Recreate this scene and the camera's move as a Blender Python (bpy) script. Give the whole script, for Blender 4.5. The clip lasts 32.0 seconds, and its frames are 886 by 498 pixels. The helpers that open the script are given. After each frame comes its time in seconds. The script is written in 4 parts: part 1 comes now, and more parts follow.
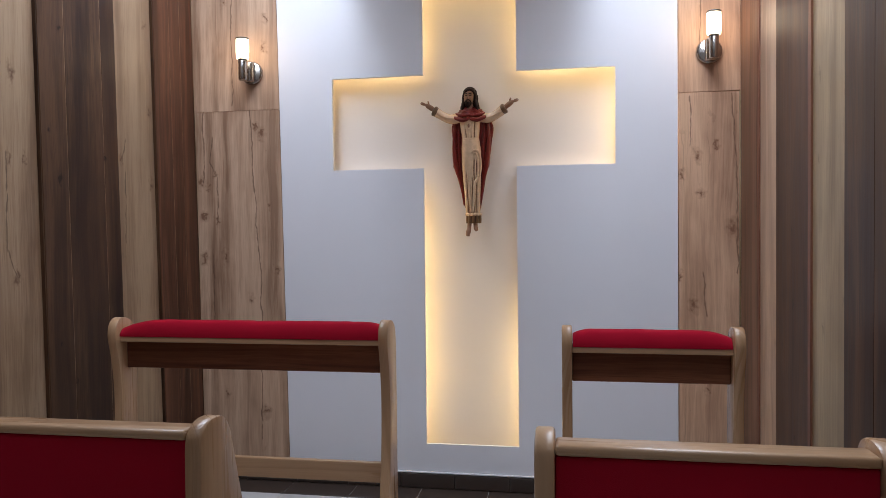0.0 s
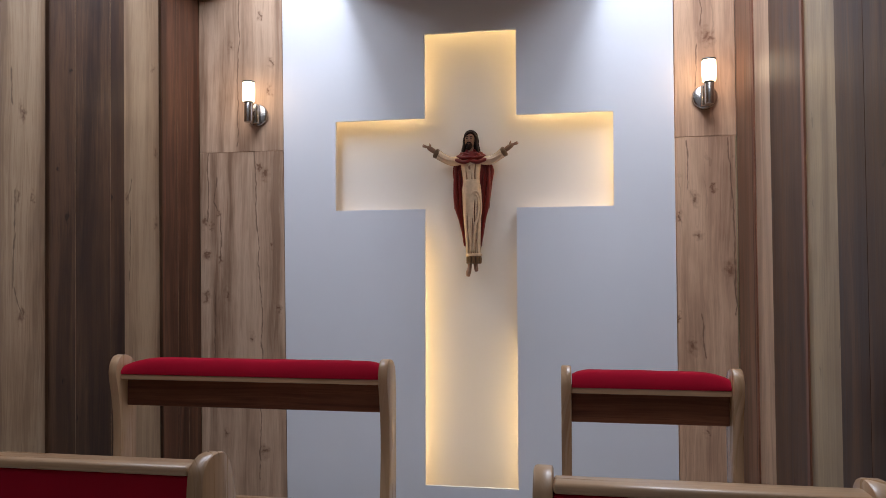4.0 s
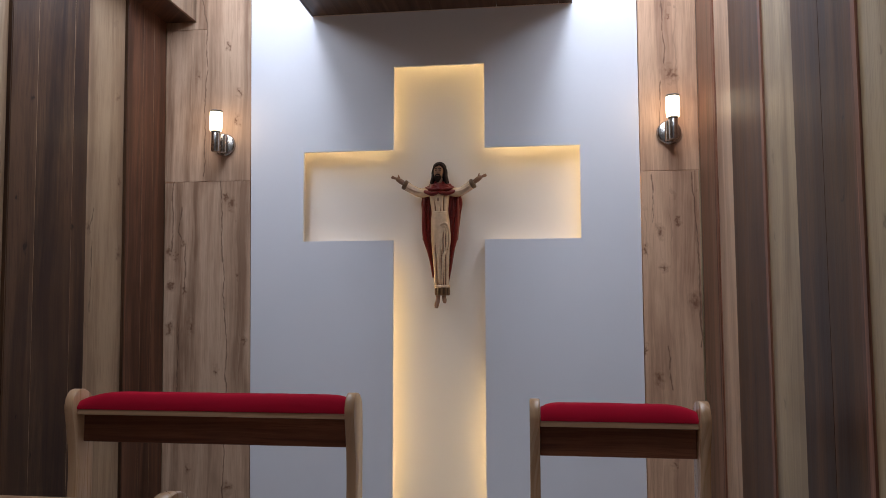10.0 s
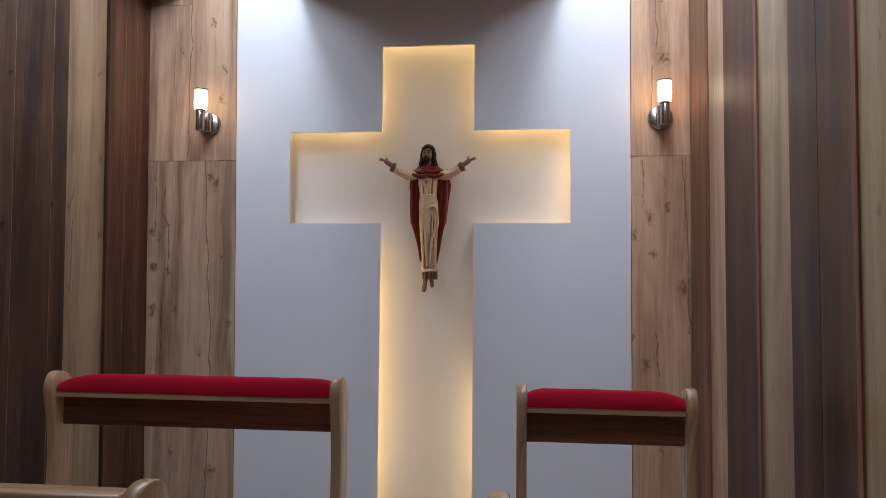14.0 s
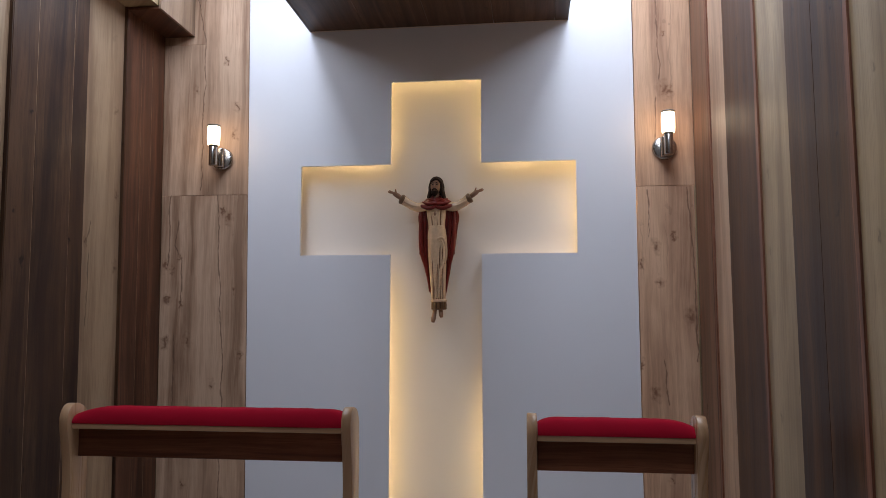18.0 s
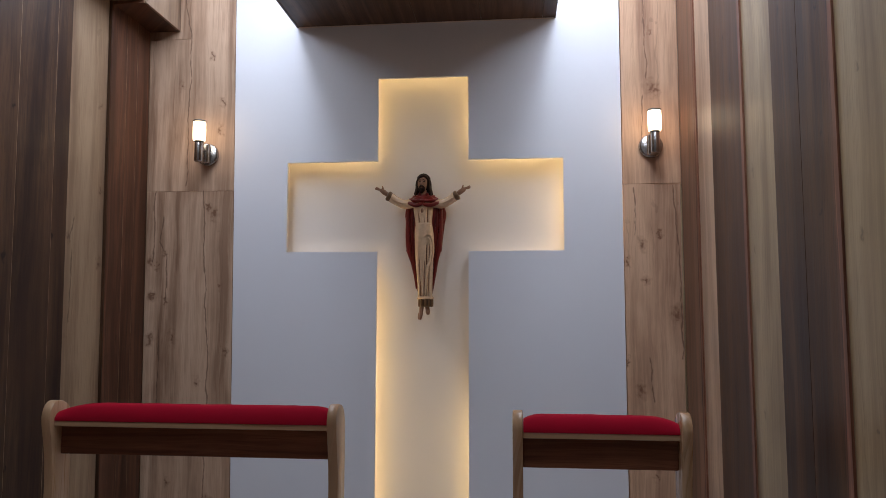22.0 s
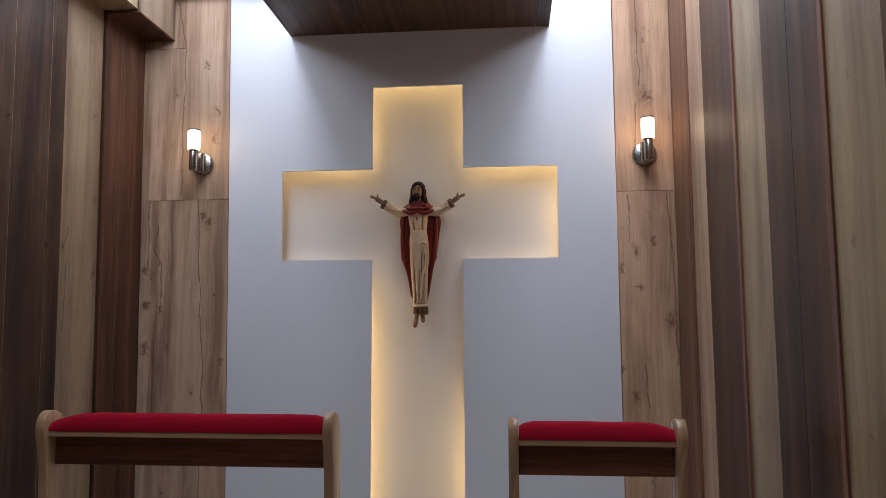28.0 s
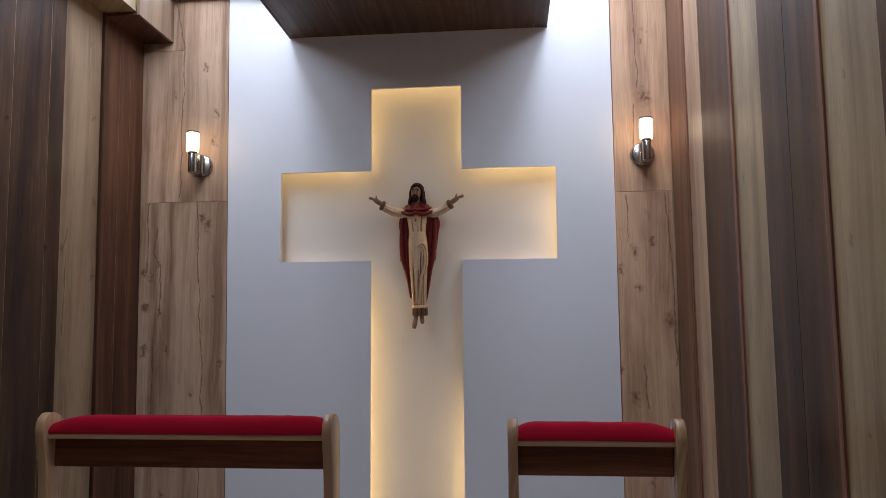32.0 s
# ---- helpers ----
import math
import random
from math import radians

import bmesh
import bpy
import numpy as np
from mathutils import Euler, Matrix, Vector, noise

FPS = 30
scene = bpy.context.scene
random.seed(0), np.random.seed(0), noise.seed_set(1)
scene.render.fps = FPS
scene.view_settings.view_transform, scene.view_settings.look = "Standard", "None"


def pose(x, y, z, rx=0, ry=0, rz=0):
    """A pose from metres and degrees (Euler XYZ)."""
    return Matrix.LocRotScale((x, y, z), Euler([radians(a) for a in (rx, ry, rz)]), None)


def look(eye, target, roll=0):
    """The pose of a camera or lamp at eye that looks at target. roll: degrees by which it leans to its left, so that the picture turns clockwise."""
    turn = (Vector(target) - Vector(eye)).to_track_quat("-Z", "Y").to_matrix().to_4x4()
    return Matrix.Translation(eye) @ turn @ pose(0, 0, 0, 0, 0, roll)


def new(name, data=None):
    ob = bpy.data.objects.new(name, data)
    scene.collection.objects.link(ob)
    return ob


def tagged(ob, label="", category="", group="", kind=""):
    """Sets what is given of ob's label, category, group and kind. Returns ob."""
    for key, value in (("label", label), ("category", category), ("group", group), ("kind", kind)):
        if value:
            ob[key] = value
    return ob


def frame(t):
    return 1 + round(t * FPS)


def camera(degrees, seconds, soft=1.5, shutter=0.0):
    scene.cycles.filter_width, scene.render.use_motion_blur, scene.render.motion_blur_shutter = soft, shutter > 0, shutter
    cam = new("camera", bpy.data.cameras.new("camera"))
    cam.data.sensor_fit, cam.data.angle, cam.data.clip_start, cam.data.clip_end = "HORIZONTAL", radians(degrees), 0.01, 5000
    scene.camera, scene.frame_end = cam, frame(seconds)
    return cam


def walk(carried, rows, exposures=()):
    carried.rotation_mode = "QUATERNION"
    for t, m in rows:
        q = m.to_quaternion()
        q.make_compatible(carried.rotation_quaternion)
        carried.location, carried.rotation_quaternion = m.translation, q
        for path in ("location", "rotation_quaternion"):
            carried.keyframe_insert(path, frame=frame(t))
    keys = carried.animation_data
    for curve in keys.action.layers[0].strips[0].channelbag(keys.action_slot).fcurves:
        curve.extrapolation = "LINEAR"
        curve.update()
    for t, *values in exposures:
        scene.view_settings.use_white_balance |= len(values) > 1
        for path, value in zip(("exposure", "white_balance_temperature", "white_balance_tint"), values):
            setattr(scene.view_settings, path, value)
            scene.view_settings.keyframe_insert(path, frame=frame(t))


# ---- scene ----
cam = camera(63.2, 32.0, soft=0.6)
PATH = [
    (0, (0.42, -3.209, 1.172), (0.085, -1.238, 1.124), -0.6),
    (0.5, (0.418, -3.213, 1.175), (0.085, -1.241, 1.131), -1.1),
    (1, (0.422, -3.21, 1.177), (0.086, -1.239, 1.152), -1.2),
    (1.5, (0.426, -3.22, 1.18), (0.068, -1.252, 1.184), -1.6),
    (2, (0.427, -3.229, 1.178), (0.051, -1.265, 1.205), -1.3),
    (2.5, (0.422, -3.227, 1.174), (0.027, -1.266, 1.178), -0.4),
    (3, (0.42, -3.232, 1.171), (0.051, -1.267, 1.204), 0.2),
    (3.5, (0.423, -3.234, 1.171), (0.063, -1.267, 1.211), -0.1),
    (4, (0.424, -3.238, 1.171), (0.089, -1.267, 1.235), -0.2),
    (4.5, (0.424, -3.24, 1.171), (0.087, -1.269, 1.239), -0.3),
    (6.5, (0.423, -3.238, 1.17), (0.109, -1.265, 1.251), -0.2),
    (7, (0.424, -3.237, 1.171), (0.107, -1.264, 1.238), -0.0),
    (7.5, (0.422, -3.234, 1.171), (0.111, -1.26, 1.235), 0.1),
    (8, (0.422, -3.235, 1.17), (0.12, -1.259, 1.247), 0.2),
    (8.5, (0.422, -3.236, 1.169), (0.129, -1.259, 1.252), 0.1),
    (9, (0.421, -3.229, 1.169), (0.135, -1.251, 1.26), 0.2),
    (9.5, (0.421, -3.233, 1.167), (0.141, -1.256, 1.27), 0.2),
    (10, (0.422, -3.229, 1.175), (0.175, -1.249, 1.324), -0.1),
    (10.5, (0.439, -3.222, 1.169), (0.188, -1.246, 1.347), 0.4),
    (11, (0.421, -3.213, 1.16), (0.183, -1.231, 1.291), 0.8),
    (11.5, (0.423, -3.2, 1.181), (0.134, -1.222, 1.255), 1.1),
    (12, (0.426, -3.193, 1.171), (0.17, -1.212, 1.274), 1.2),
    (12.5, (0.426, -3.2, 1.169), (0.201, -1.216, 1.278), 1.0),
    (13, (0.425, -3.193, 1.172), (0.213, -1.206, 1.263), 0.9),
    (13.5, (0.422, -3.191, 1.171), (0.219, -1.203, 1.267), 0.5),
    (14, (0.417, -3.195, 1.177), (0.204, -1.209, 1.281), 0.5),
    (14.5, (0.425, -3.217, 1.185), (0.208, -1.235, 1.343), 0.3),
    (15, (0.423, -3.227, 1.168), (0.177, -1.25, 1.344), 0.2),
    (15.5, (0.419, -3.228, 1.168), (0.154, -1.253, 1.338), 0.3),
    (17.5, (0.42, -3.234, 1.17), (0.179, -1.258, 1.356), 0.1),
    (18, (0.417, -3.235, 1.172), (0.183, -1.258, 1.362), 0.0),
    (18.5, (0.42, -3.237, 1.168), (0.183, -1.261, 1.362), -0.1),
    (19, (0.419, -3.234, 1.173), (0.195, -1.255, 1.354), -0.1),
    (19.5, (0.421, -3.23, 1.166), (0.199, -1.251, 1.346), -0.0),
    (20, (0.419, -3.232, 1.171), (0.204, -1.252, 1.344), 0.0),
    (20.5, (0.42, -3.234, 1.168), (0.204, -1.254, 1.353), 0.0),
    (21, (0.418, -3.233, 1.174), (0.207, -1.252, 1.354), -0.0),
    (21.5, (0.421, -3.231, 1.168), (0.217, -1.249, 1.349), 0.0),
    (22, (0.42, -3.232, 1.171), (0.22, -1.25, 1.354), 0.1),
    (22.5, (0.42, -3.231, 1.169), (0.225, -1.249, 1.355), 0.0),
    (23, (0.42, -3.232, 1.174), (0.231, -1.25, 1.36), -0.1),
    (23.5, (0.421, -3.231, 1.17), (0.227, -1.25, 1.358), 0.2),
    (24, (0.421, -3.233, 1.171), (0.229, -1.252, 1.367), 0.1),
    (24.5, (0.423, -3.234, 1.168), (0.232, -1.253, 1.367), 0.1),
    (25, (0.423, -3.234, 1.167), (0.229, -1.254, 1.37), -0.1),
    (25.5, (0.422, -3.236, 1.172), (0.233, -1.255, 1.367), -0.1),
    (27.5, (0.42, -3.236, 1.171), (0.236, -1.254, 1.37), -0.0),
    (28, (0.421, -3.237, 1.171), (0.235, -1.256, 1.375), -0.2),
    (28.5, (0.422, -3.236, 1.17), (0.234, -1.255, 1.38), -0.3),
    (29, (0.422, -3.238, 1.171), (0.233, -1.258, 1.383), -0.3),
    (29.5, (0.427, -3.237, 1.167), (0.237, -1.258, 1.386), -0.4),
    (30, (0.417, -3.238, 1.169), (0.238, -1.258, 1.386), -0.5),
    (30.5, (0.425, -3.238, 1.167), (0.241, -1.258, 1.385), -0.4),
    (31, (0.419, -3.238, 1.168), (0.241, -1.257, 1.38), -0.3),
    (31.5, (0.426, -3.236, 1.165), (0.246, -1.255, 1.377), -0.3),
    (32, (0.423, -3.24, 1.169), (0.239, -1.26, 1.377), -0.4),
]
EXPOSURES = [(0.0, 0.68), (1.0, 0.55), (3.0, 0.6), (4.0, 0.52), (7.0, 0.47), (9.0, 0.37), (10.0, 0.25), (11.0, 0.14), (12.0, 0.27), (13.0, 0.31),
             (14.0, 0.3), (14.5, 0.2), (15.0, 0.1), (18.0, 0.14), (24.0, 0.12), (32.0, 0.1)]
walk(cam, [(t, look(e, g, r)) for t, e, g, r in PATH], EXPOSURES)

# ---- world and light ----
world = bpy.data.worlds.new("world")
scene.world = world
world.use_nodes = True
wn = world.node_tree
sky = wn.nodes.new("ShaderNodeTexSky")
sky.sky_type = "NISHITA"
sky.sun_disc = False
sky.sun_elevation, sky.sun_rotation = radians(35), radians(20)
wn.links.new(sky.outputs[0], wn.nodes["Background"].inputs[0])
wn.nodes["Background"].inputs[1].default_value = 0.1

COOL = (0.742, 0.828, 1.0)
WARM = (1.0, 0.735, 0.355)
BULB = (1.0, 0.66, 0.34)


def strip(name, a, b, to, wide, watts_per_m, color):
    """A light strip from a to b, facing the way given by to."""
    a, b, n = Vector(a), Vector(b), Vector(to).normalized()
    u = (b - a).normalized()
    m = Matrix((u, (-n).cross(u), -n)).transposed().to_4x4()
    d = bpy.data.lights.new(name, "AREA")
    d.shape, d.size, d.size_y = "RECTANGLE", (b - a).length, wide
    d.energy, d.color = watts_per_m * (b - a).length, color
    ob = new(name, d)
    ob.matrix_world = Matrix.Translation((a + b) / 2) @ m
    return ob


SLOT_W, LED_W, BULB_W = 9.85, 1.25, 0.26
# cool light strips up in the two ceiling slots, beside the dropped panel
for side in (-1, 1):
    for y0, y1, share in ((-0.02, -0.35, 0.72), (-0.35, -1.1, 1.15), (-1.1, -1.7, 1.25), (-1.7, -2.3, 0.55), (-2.3, -4.3, 0.19)):
        for x, wide, part_of in ((0.665, 0.09, 0.5), (0.98 if side < 0 else 0.945, 0.38, 0.5)):
            strip("slot_light", (side * x, y0, 2.745), (side * x, y1, 2.745), (0, 0, -1), wide, SLOT_W * share * part_of, COOL)

# warm strips behind the lip of the cross recess
CW, CA = 0.21, 0.637          # half widths of the stem and the arms
Z0, Z1, Z2, Z3 = 0.205, 1.46, 1.88, 2.271   # stem foot, arm underside, arm top, head top
LY = 0.022
HIDE = 0.19
for a, b, to, share in (
    ((-CW + 0.01, LY, Z3 + HIDE), (CW - 0.01, LY, Z3 + HIDE), (0, 0.12, -1), 1.0),
    ((-CW - HIDE, LY, Z2 + 0.09), (-CW - HIDE, LY, Z3), (1, 0.12, 0), 1.0),
    ((CW + HIDE, LY, Z2 + 0.09), (CW + HIDE, LY, Z3), (-1, 0.12, 0), 1.1),
    ((-CA + 0.02, LY, Z2 + HIDE), (-CW - 0.09, LY, Z2 + HIDE), (0, 0.12, -1), 1.0),
    ((CW + 0.09, LY, Z2 + HIDE), (CA, LY, Z2 + HIDE), (0, 0.12, -1), 1.1),
    ((CA + HIDE, LY, Z1 + 0.01), (CA + HIDE, LY, Z2 - 0.01), (-1, 0.12, 0), 1.25),
    ((-CW - HIDE, LY, Z0), (-CW - HIDE, LY, Z1 - 0.12), (1, 0.12, 0), 1.1),
    ((CW + HIDE, LY, Z0), (CW + HIDE, LY, 0.8), (-1, 0.12, 0), 1.25),
    ((-CW + 0.01, LY, Z0 - HIDE), (CW - 0.01, LY, Z0 - HIDE), (0, 0.12, 1), 1.7),
):
    strip("recess_light", a, b, to, 0.014, LED_W * share, WARM)

# ---- materials ----


def tree(name, rough=0.5, metal=0.0):
    m = bpy.data.materials.new(name)
    m.use_nodes = True
    nt = m.node_tree
    p = nt.nodes["Principled BSDF"]
    p.inputs["Roughness"].default_value, p.inputs["Metallic"].default_value = rough, metal
    return m, nt, p


def node(nt, kind, **sets):
    n = nt.nodes.new(kind)
    for k, v in sets.items():
        n.inputs[k.replace("_", " ")].default_value = v
    return n


def math_node(nt, op, a, b=0.0, c=None):
    n = nt.nodes.new("ShaderNodeMath")
    n.operation = op
    for i, v in enumerate((a, b) if c is None else (a, b, c)):
        if isinstance(v, (int, float)):
            n.inputs[i].default_value = v
        else:
            nt.links.new(v, n.inputs[i])
    return n.outputs[0]


def ramp(nt, fac, stops):
    r = nt.nodes.new("ShaderNodeValToRGB")
    el = r.color_ramp.elements
    while len(el) < len(stops):
        el.new(0.5)
    for e, (pos, c) in zip(el, stops):
        e.position, e.color = pos, (*c, 1)
    nt.links.new(fac, r.inputs[0])
    return r.outputs[0]


def mix(nt, fac, a, b, how="MIX"):
    n = nt.nodes.new("ShaderNodeMix")
    n.data_type, n.blend_type = "RGBA", how
    for s, v in ((n.inputs[0], fac), (n.inputs[6], a), (n.inputs[7], b)):
        if isinstance(v, (int, float)):
            s.default_value = v
        elif isinstance(v, tuple):
            s.default_value = (*v, 1)
        else:
            nt.links.new(v, s)
    return n.outputs[2]


def bump(nt, p, height, strength, dist=0.002):
    b = nt.nodes.new("ShaderNodeBump")
    b.inputs["Strength"].default_value, b.inputs["Distance"].default_value = strength, dist
    nt.links.new(height, b.inputs["Height"])
    nt.links.new(b.outputs[0], p.inputs["Normal"])


def wood(name, pale, mid, deep, rough=0.42, cracks=0.0, knots=0.0, along="z", streak=1.0, coat=0.0, seed=0.0, band=9.0, spec=0.5, knot_at=(), crack_at=(), across=0):
    """Wood whose grain runs along one axis; across it the two other axes are added up, so any upright board takes it."""
    m, nt, p = tree(name, rough)
    co = nt.nodes.new("ShaderNodeTexCoord").outputs["Object"]
    sep = nt.nodes.new("ShaderNodeSeparateXYZ")
    nt.links.new(co, sep.inputs[0])
    ax = {"x": 0, "y": 1, "z": 2}[along]
    rest = [sep.outputs[i] for i in range(3) if i != ax]
    rnd = nt.nodes.new("ShaderNodeObjectInfo").outputs["Random"]
    h = math_node(nt, "ADD", math_node(nt, "ADD", rest[0], rest[1]), math_node(nt, "MULTIPLY", rnd, 7.0))
    length = math_node(nt, "ADD", math_node(nt, "ADD", sep.outputs[ax], seed), math_node(nt, "MULTIPLY", rnd, 13.0))

    def vec(sh, sl):
        v = nt.nodes.new("ShaderNodeCombineXYZ")
        nt.links.new(math_node(nt, "MULTIPLY", h, sh), v.inputs[0])
        nt.links.new(math_node(nt, "MULTIPLY", length, sl), v.inputs[1])
        return v.outputs[0]

    def noise_of(sh, sl, detail=3.0, dist=0.0):
        n = nt.nodes.new("ShaderNodeTexNoise")
        n.noise_dimensions = "2D"
        n.inputs["Scale"].default_value, n.inputs["Detail"].default_value, n.inputs["Distortion"].default_value = 1.0, detail, dist
        nt.links.new(vec(sh, sl), n.inputs["Vector"])
        return n.outputs[0]

    straight = h
    wander = noise_of(3.0, 1.6, 2.0)
    h = math_node(nt, "ADD", straight, math_node(nt, "MULTIPLY", wander, 0.035))
    broad = noise_of(band, 0.7, 3.0, 0.5)
    fine = noise_of(75.0, 2.6, 5.0, 0.6)
    fibre = noise_of(210.0, 17.0, 3.0)
    pores = noise_of(330.0, 7.0, 2.0)
    mottle = noise_of(16.0, 7.0, 4.0)
    cloud = noise_of(2.2, 1.1, 2.0)
    f = math_node(nt, "ADD", math_node(nt, "MULTIPLY", broad, 0.60), math_node(nt, "MULTIPLY", fine, 0.22))
    f = math_node(nt, "ADD", f, math_node(nt, "ADD", math_node(nt, "MULTIPLY", fibre, 0.06), math_node(nt, "MULTIPLY", mottle, 0.12)))
    col = ramp(nt, f, [(0.38, deep), (0.5, mid), (0.60, pale)])
    dash = ramp(nt, pores, [(0.54, (0, 0, 0)), (0.68, (1, 1, 1))])
    col = mix(nt, math_node(nt, "MULTIPLY", dash, 0.5 * streak), col, deep)
    col = mix(nt, ramp(nt, cloud, [(0.35, (0, 0, 0)), (0.75, (0.4, 0.4, 0.4))]), col, pale)
    h = straight
    height = fine
    p.inputs["Specular IOR Level"].default_value = spec
    if cracks:
        wob1 = noise_of(0.0, 2.1, 3.0)
        wob2 = noise_of(5.0, 9.0, 5.0)
        hh = math_node(nt, "ADD", h, math_node(nt, "ADD", math_node(nt, "MULTIPLY", wob1, 0.05), math_node(nt, "MULTIPLY", wob2, 0.03)))
        line = math_node(nt, "ABSOLUTE", math_node(nt, "SUBTRACT", math_node(nt, "FRACT", math_node(nt, "MULTIPLY", hh, 9.5)), 0.5))
        wide = math_node(nt, "ADD", math_node(nt, "MULTIPLY", noise_of(14.0, 11.0, 4.0), 0.10), -0.026)
        thin = ramp(nt, math_node(nt, "DIVIDE", line, wide), [(0.35, (1, 1, 1)), (1.0, (0, 0, 0))])
        where = ramp(nt, noise_of(4.5, 1.1, 2.0), [(0.47, (0, 0, 0)), (0.56, (1, 1, 1))])
        k = math_node(nt, "MULTIPLY", math_node(nt, "MULTIPLY", thin, where), cracks)
        col = mix(nt, k, col, tuple(c * 0.4 for c in deep))
    if knots:
        v = nt.nodes.new("ShaderNodeTexVoronoi")
        v.voronoi_dimensions = "2D"
        v.inputs["Scale"].default_value = 1.0
        wob = nt.nodes.new("ShaderNodeVectorMath")
        wob.operation = "ADD"
        n2 = nt.nodes.new("ShaderNodeTexNoise")
        n2.inputs["Scale"].default_value = 5.0
        nt.links.new(vec(9.0, 6.0), n2.inputs["Vector"])
        nt.links.new(vec(6.0, 3.4), wob.inputs[0])
        sc = nt.nodes.new("ShaderNodeVectorMath")
        sc.operation = "SCALE"
        sc.inputs["Scale"].default_value = 0.3
        nt.links.new(n2.outputs["Color"], sc.inputs[0])
        nt.links.new(sc.outputs[0], wob.inputs[1])
        nt.links.new(wob.outputs[0], v.inputs["Vector"])
        spot = ramp(nt, v.outputs["Distance"], [(0.025, (1, 1, 1)), (0.04, (0.5, 0.5, 0.5)), (0.055, (0.15, 0.15, 0.15)), (0.09, (0, 0, 0))])
        rare = nt.nodes.new("ShaderNodeSeparateColor")
        nt.links.new(v.outputs["Color"], rare.inputs[0])
        spot = math_node(nt, "MULTIPLY", spot, math_node(nt, "GREATER_THAN", rare.outputs[0], 0.62))
        col = mix(nt, math_node(nt, "MULTIPLY", spot, knots), col, tuple(c * 0.4 for c in deep))
    if knot_at:
        n3 = nt.nodes.new("ShaderNodeTexNoise")
        n3.inputs["Scale"].default_value, n3.inputs["Detail"].default_value = 38.0, 5.0
        nt.links.new(co, n3.inputs["Vector"])
        sh = nt.nodes.new("ShaderNodeSeparateColor")
        nt.links.new(n3.outputs["Color"], sh.inputs[0])
        ha = math_node(nt, "MULTIPLY_ADD", math_node(nt, "SUBTRACT", sh.outputs[0], 0.5), 0.07, sep.outputs[across])
        za = math_node(nt, "MULTIPLY_ADD", math_node(nt, "SUBTRACT", sh.outputs[1], 0.5), 0.11, sep.outputs[2])
        near = None
        for kx, kz, kr in knot_at:
            du = math_node(nt, "MULTIPLY", math_node(nt, "SUBTRACT", ha, kx), 0.8 / kr)
            dv = math_node(nt, "MULTIPLY", math_node(nt, "SUBTRACT", za, kz), 0.5 / kr)
            d2 = math_node(nt, "ADD", math_node(nt, "MULTIPLY", du, du), math_node(nt, "MULTIPLY", dv, dv))
            near = d2 if near is None else math_node(nt, "MINIMUM", near, d2)
        spot = ramp(nt, math_node(nt, "MULTIPLY", near, 0.2), [(0.012, (0.85, 0.85, 0.85)), (0.045, (0.6, 0.6, 0.6)), (0.13, (0.25, 0.25, 0.25)), (0.5, (0, 0, 0))])
        col = mix(nt, spot, col, tuple(c * q for c, q in zip(deep, (0.60, 0.48, 0.40))))
        n4 = nt.nodes.new("ShaderNodeTexNoise")
        n4.inputs["Scale"].default_value, n4.inputs["Detail"].default_value = 11.0, 2.5
        nt.links.new(co, n4.inputs["Vector"])
        ha = math_node(nt, "MULTIPLY_ADD", math_node(nt, "SUBTRACT", n4.outputs[0], 0.5), 0.03, sep.outputs[across])
        near = None
        for ax0, az0, ax1, az1 in crack_at:
            k = (ax0 - ax1) / (az0 - az1)
            off = math_node(nt, "ABSOLUTE", math_node(nt, "SUBTRACT", ha, math_node(nt, "MULTIPLY_ADD", sep.outputs[2], k, ax1 - k * az1)))
            past = math_node(nt, "MAXIMUM", math_node(nt, "SUBTRACT", sep.outputs[2], az0), math_node(nt, "SUBTRACT", az1, sep.outputs[2]))
            d = math_node(nt, "MULTIPLY_ADD", math_node(nt, "MAXIMUM", past, 0.0), 0.4, off)
            near = d if near is None else math_node(nt, "MINIMUM", near, d)
        wide = math_node(nt, "MULTIPLY_ADD", sh.outputs[2], 0.014, -0.0030)
        line = ramp(nt, math_node(nt, "DIVIDE", near, wide), [(0.2, (0.75, 0.75, 0.75)), (0.55, (0.4, 0.4, 0.4)), (1.0, (0, 0, 0))])
        col = mix(nt, line, col, tuple(c * 0.45 for c in deep))
    nt.links.new(col, p.inputs["Base Color"])
    rr = math_node(nt, "ADD", math_node(nt, "ADD", math_node(nt, "MULTIPLY", fine, 0.18), math_node(nt, "MULTIPLY", cloud, 0.10)), rough - 0.14)
    nt.links.new(rr, p.inputs["Roughness"])
    bump(nt, p, height, 0.25, 0.0006)
    if coat:
        p.inputs["Coat Weight"].default_value, p.inputs["Coat Roughness"].default_value = coat, 0.12
    return m


def plaster(name, color, rough=0.6, spots=0.05):
    m, nt, p = tree(name, rough)
    co = nt.nodes.new("ShaderNodeTexCoord").outputs["Object"]
    n = node(nt, "ShaderNodeTexNoise", Scale=2.0, Detail=4.0)
    nt.links.new(co, n.inputs["Vector"])
    col = ramp(nt, n.outputs[0], [(0.3, tuple(c * (1 - spots) for c in color)), (0.7, color)])
    g = node(nt, "ShaderNodeTexNoise", Scale=380.0, Detail=3.0)
    nt.links.new(co, g.inputs["Vector"])
    nt.links.new(col, p.inputs["Base Color"])
    bump(nt, p, g.outputs[0], 0.15, 0.0008)
    return m


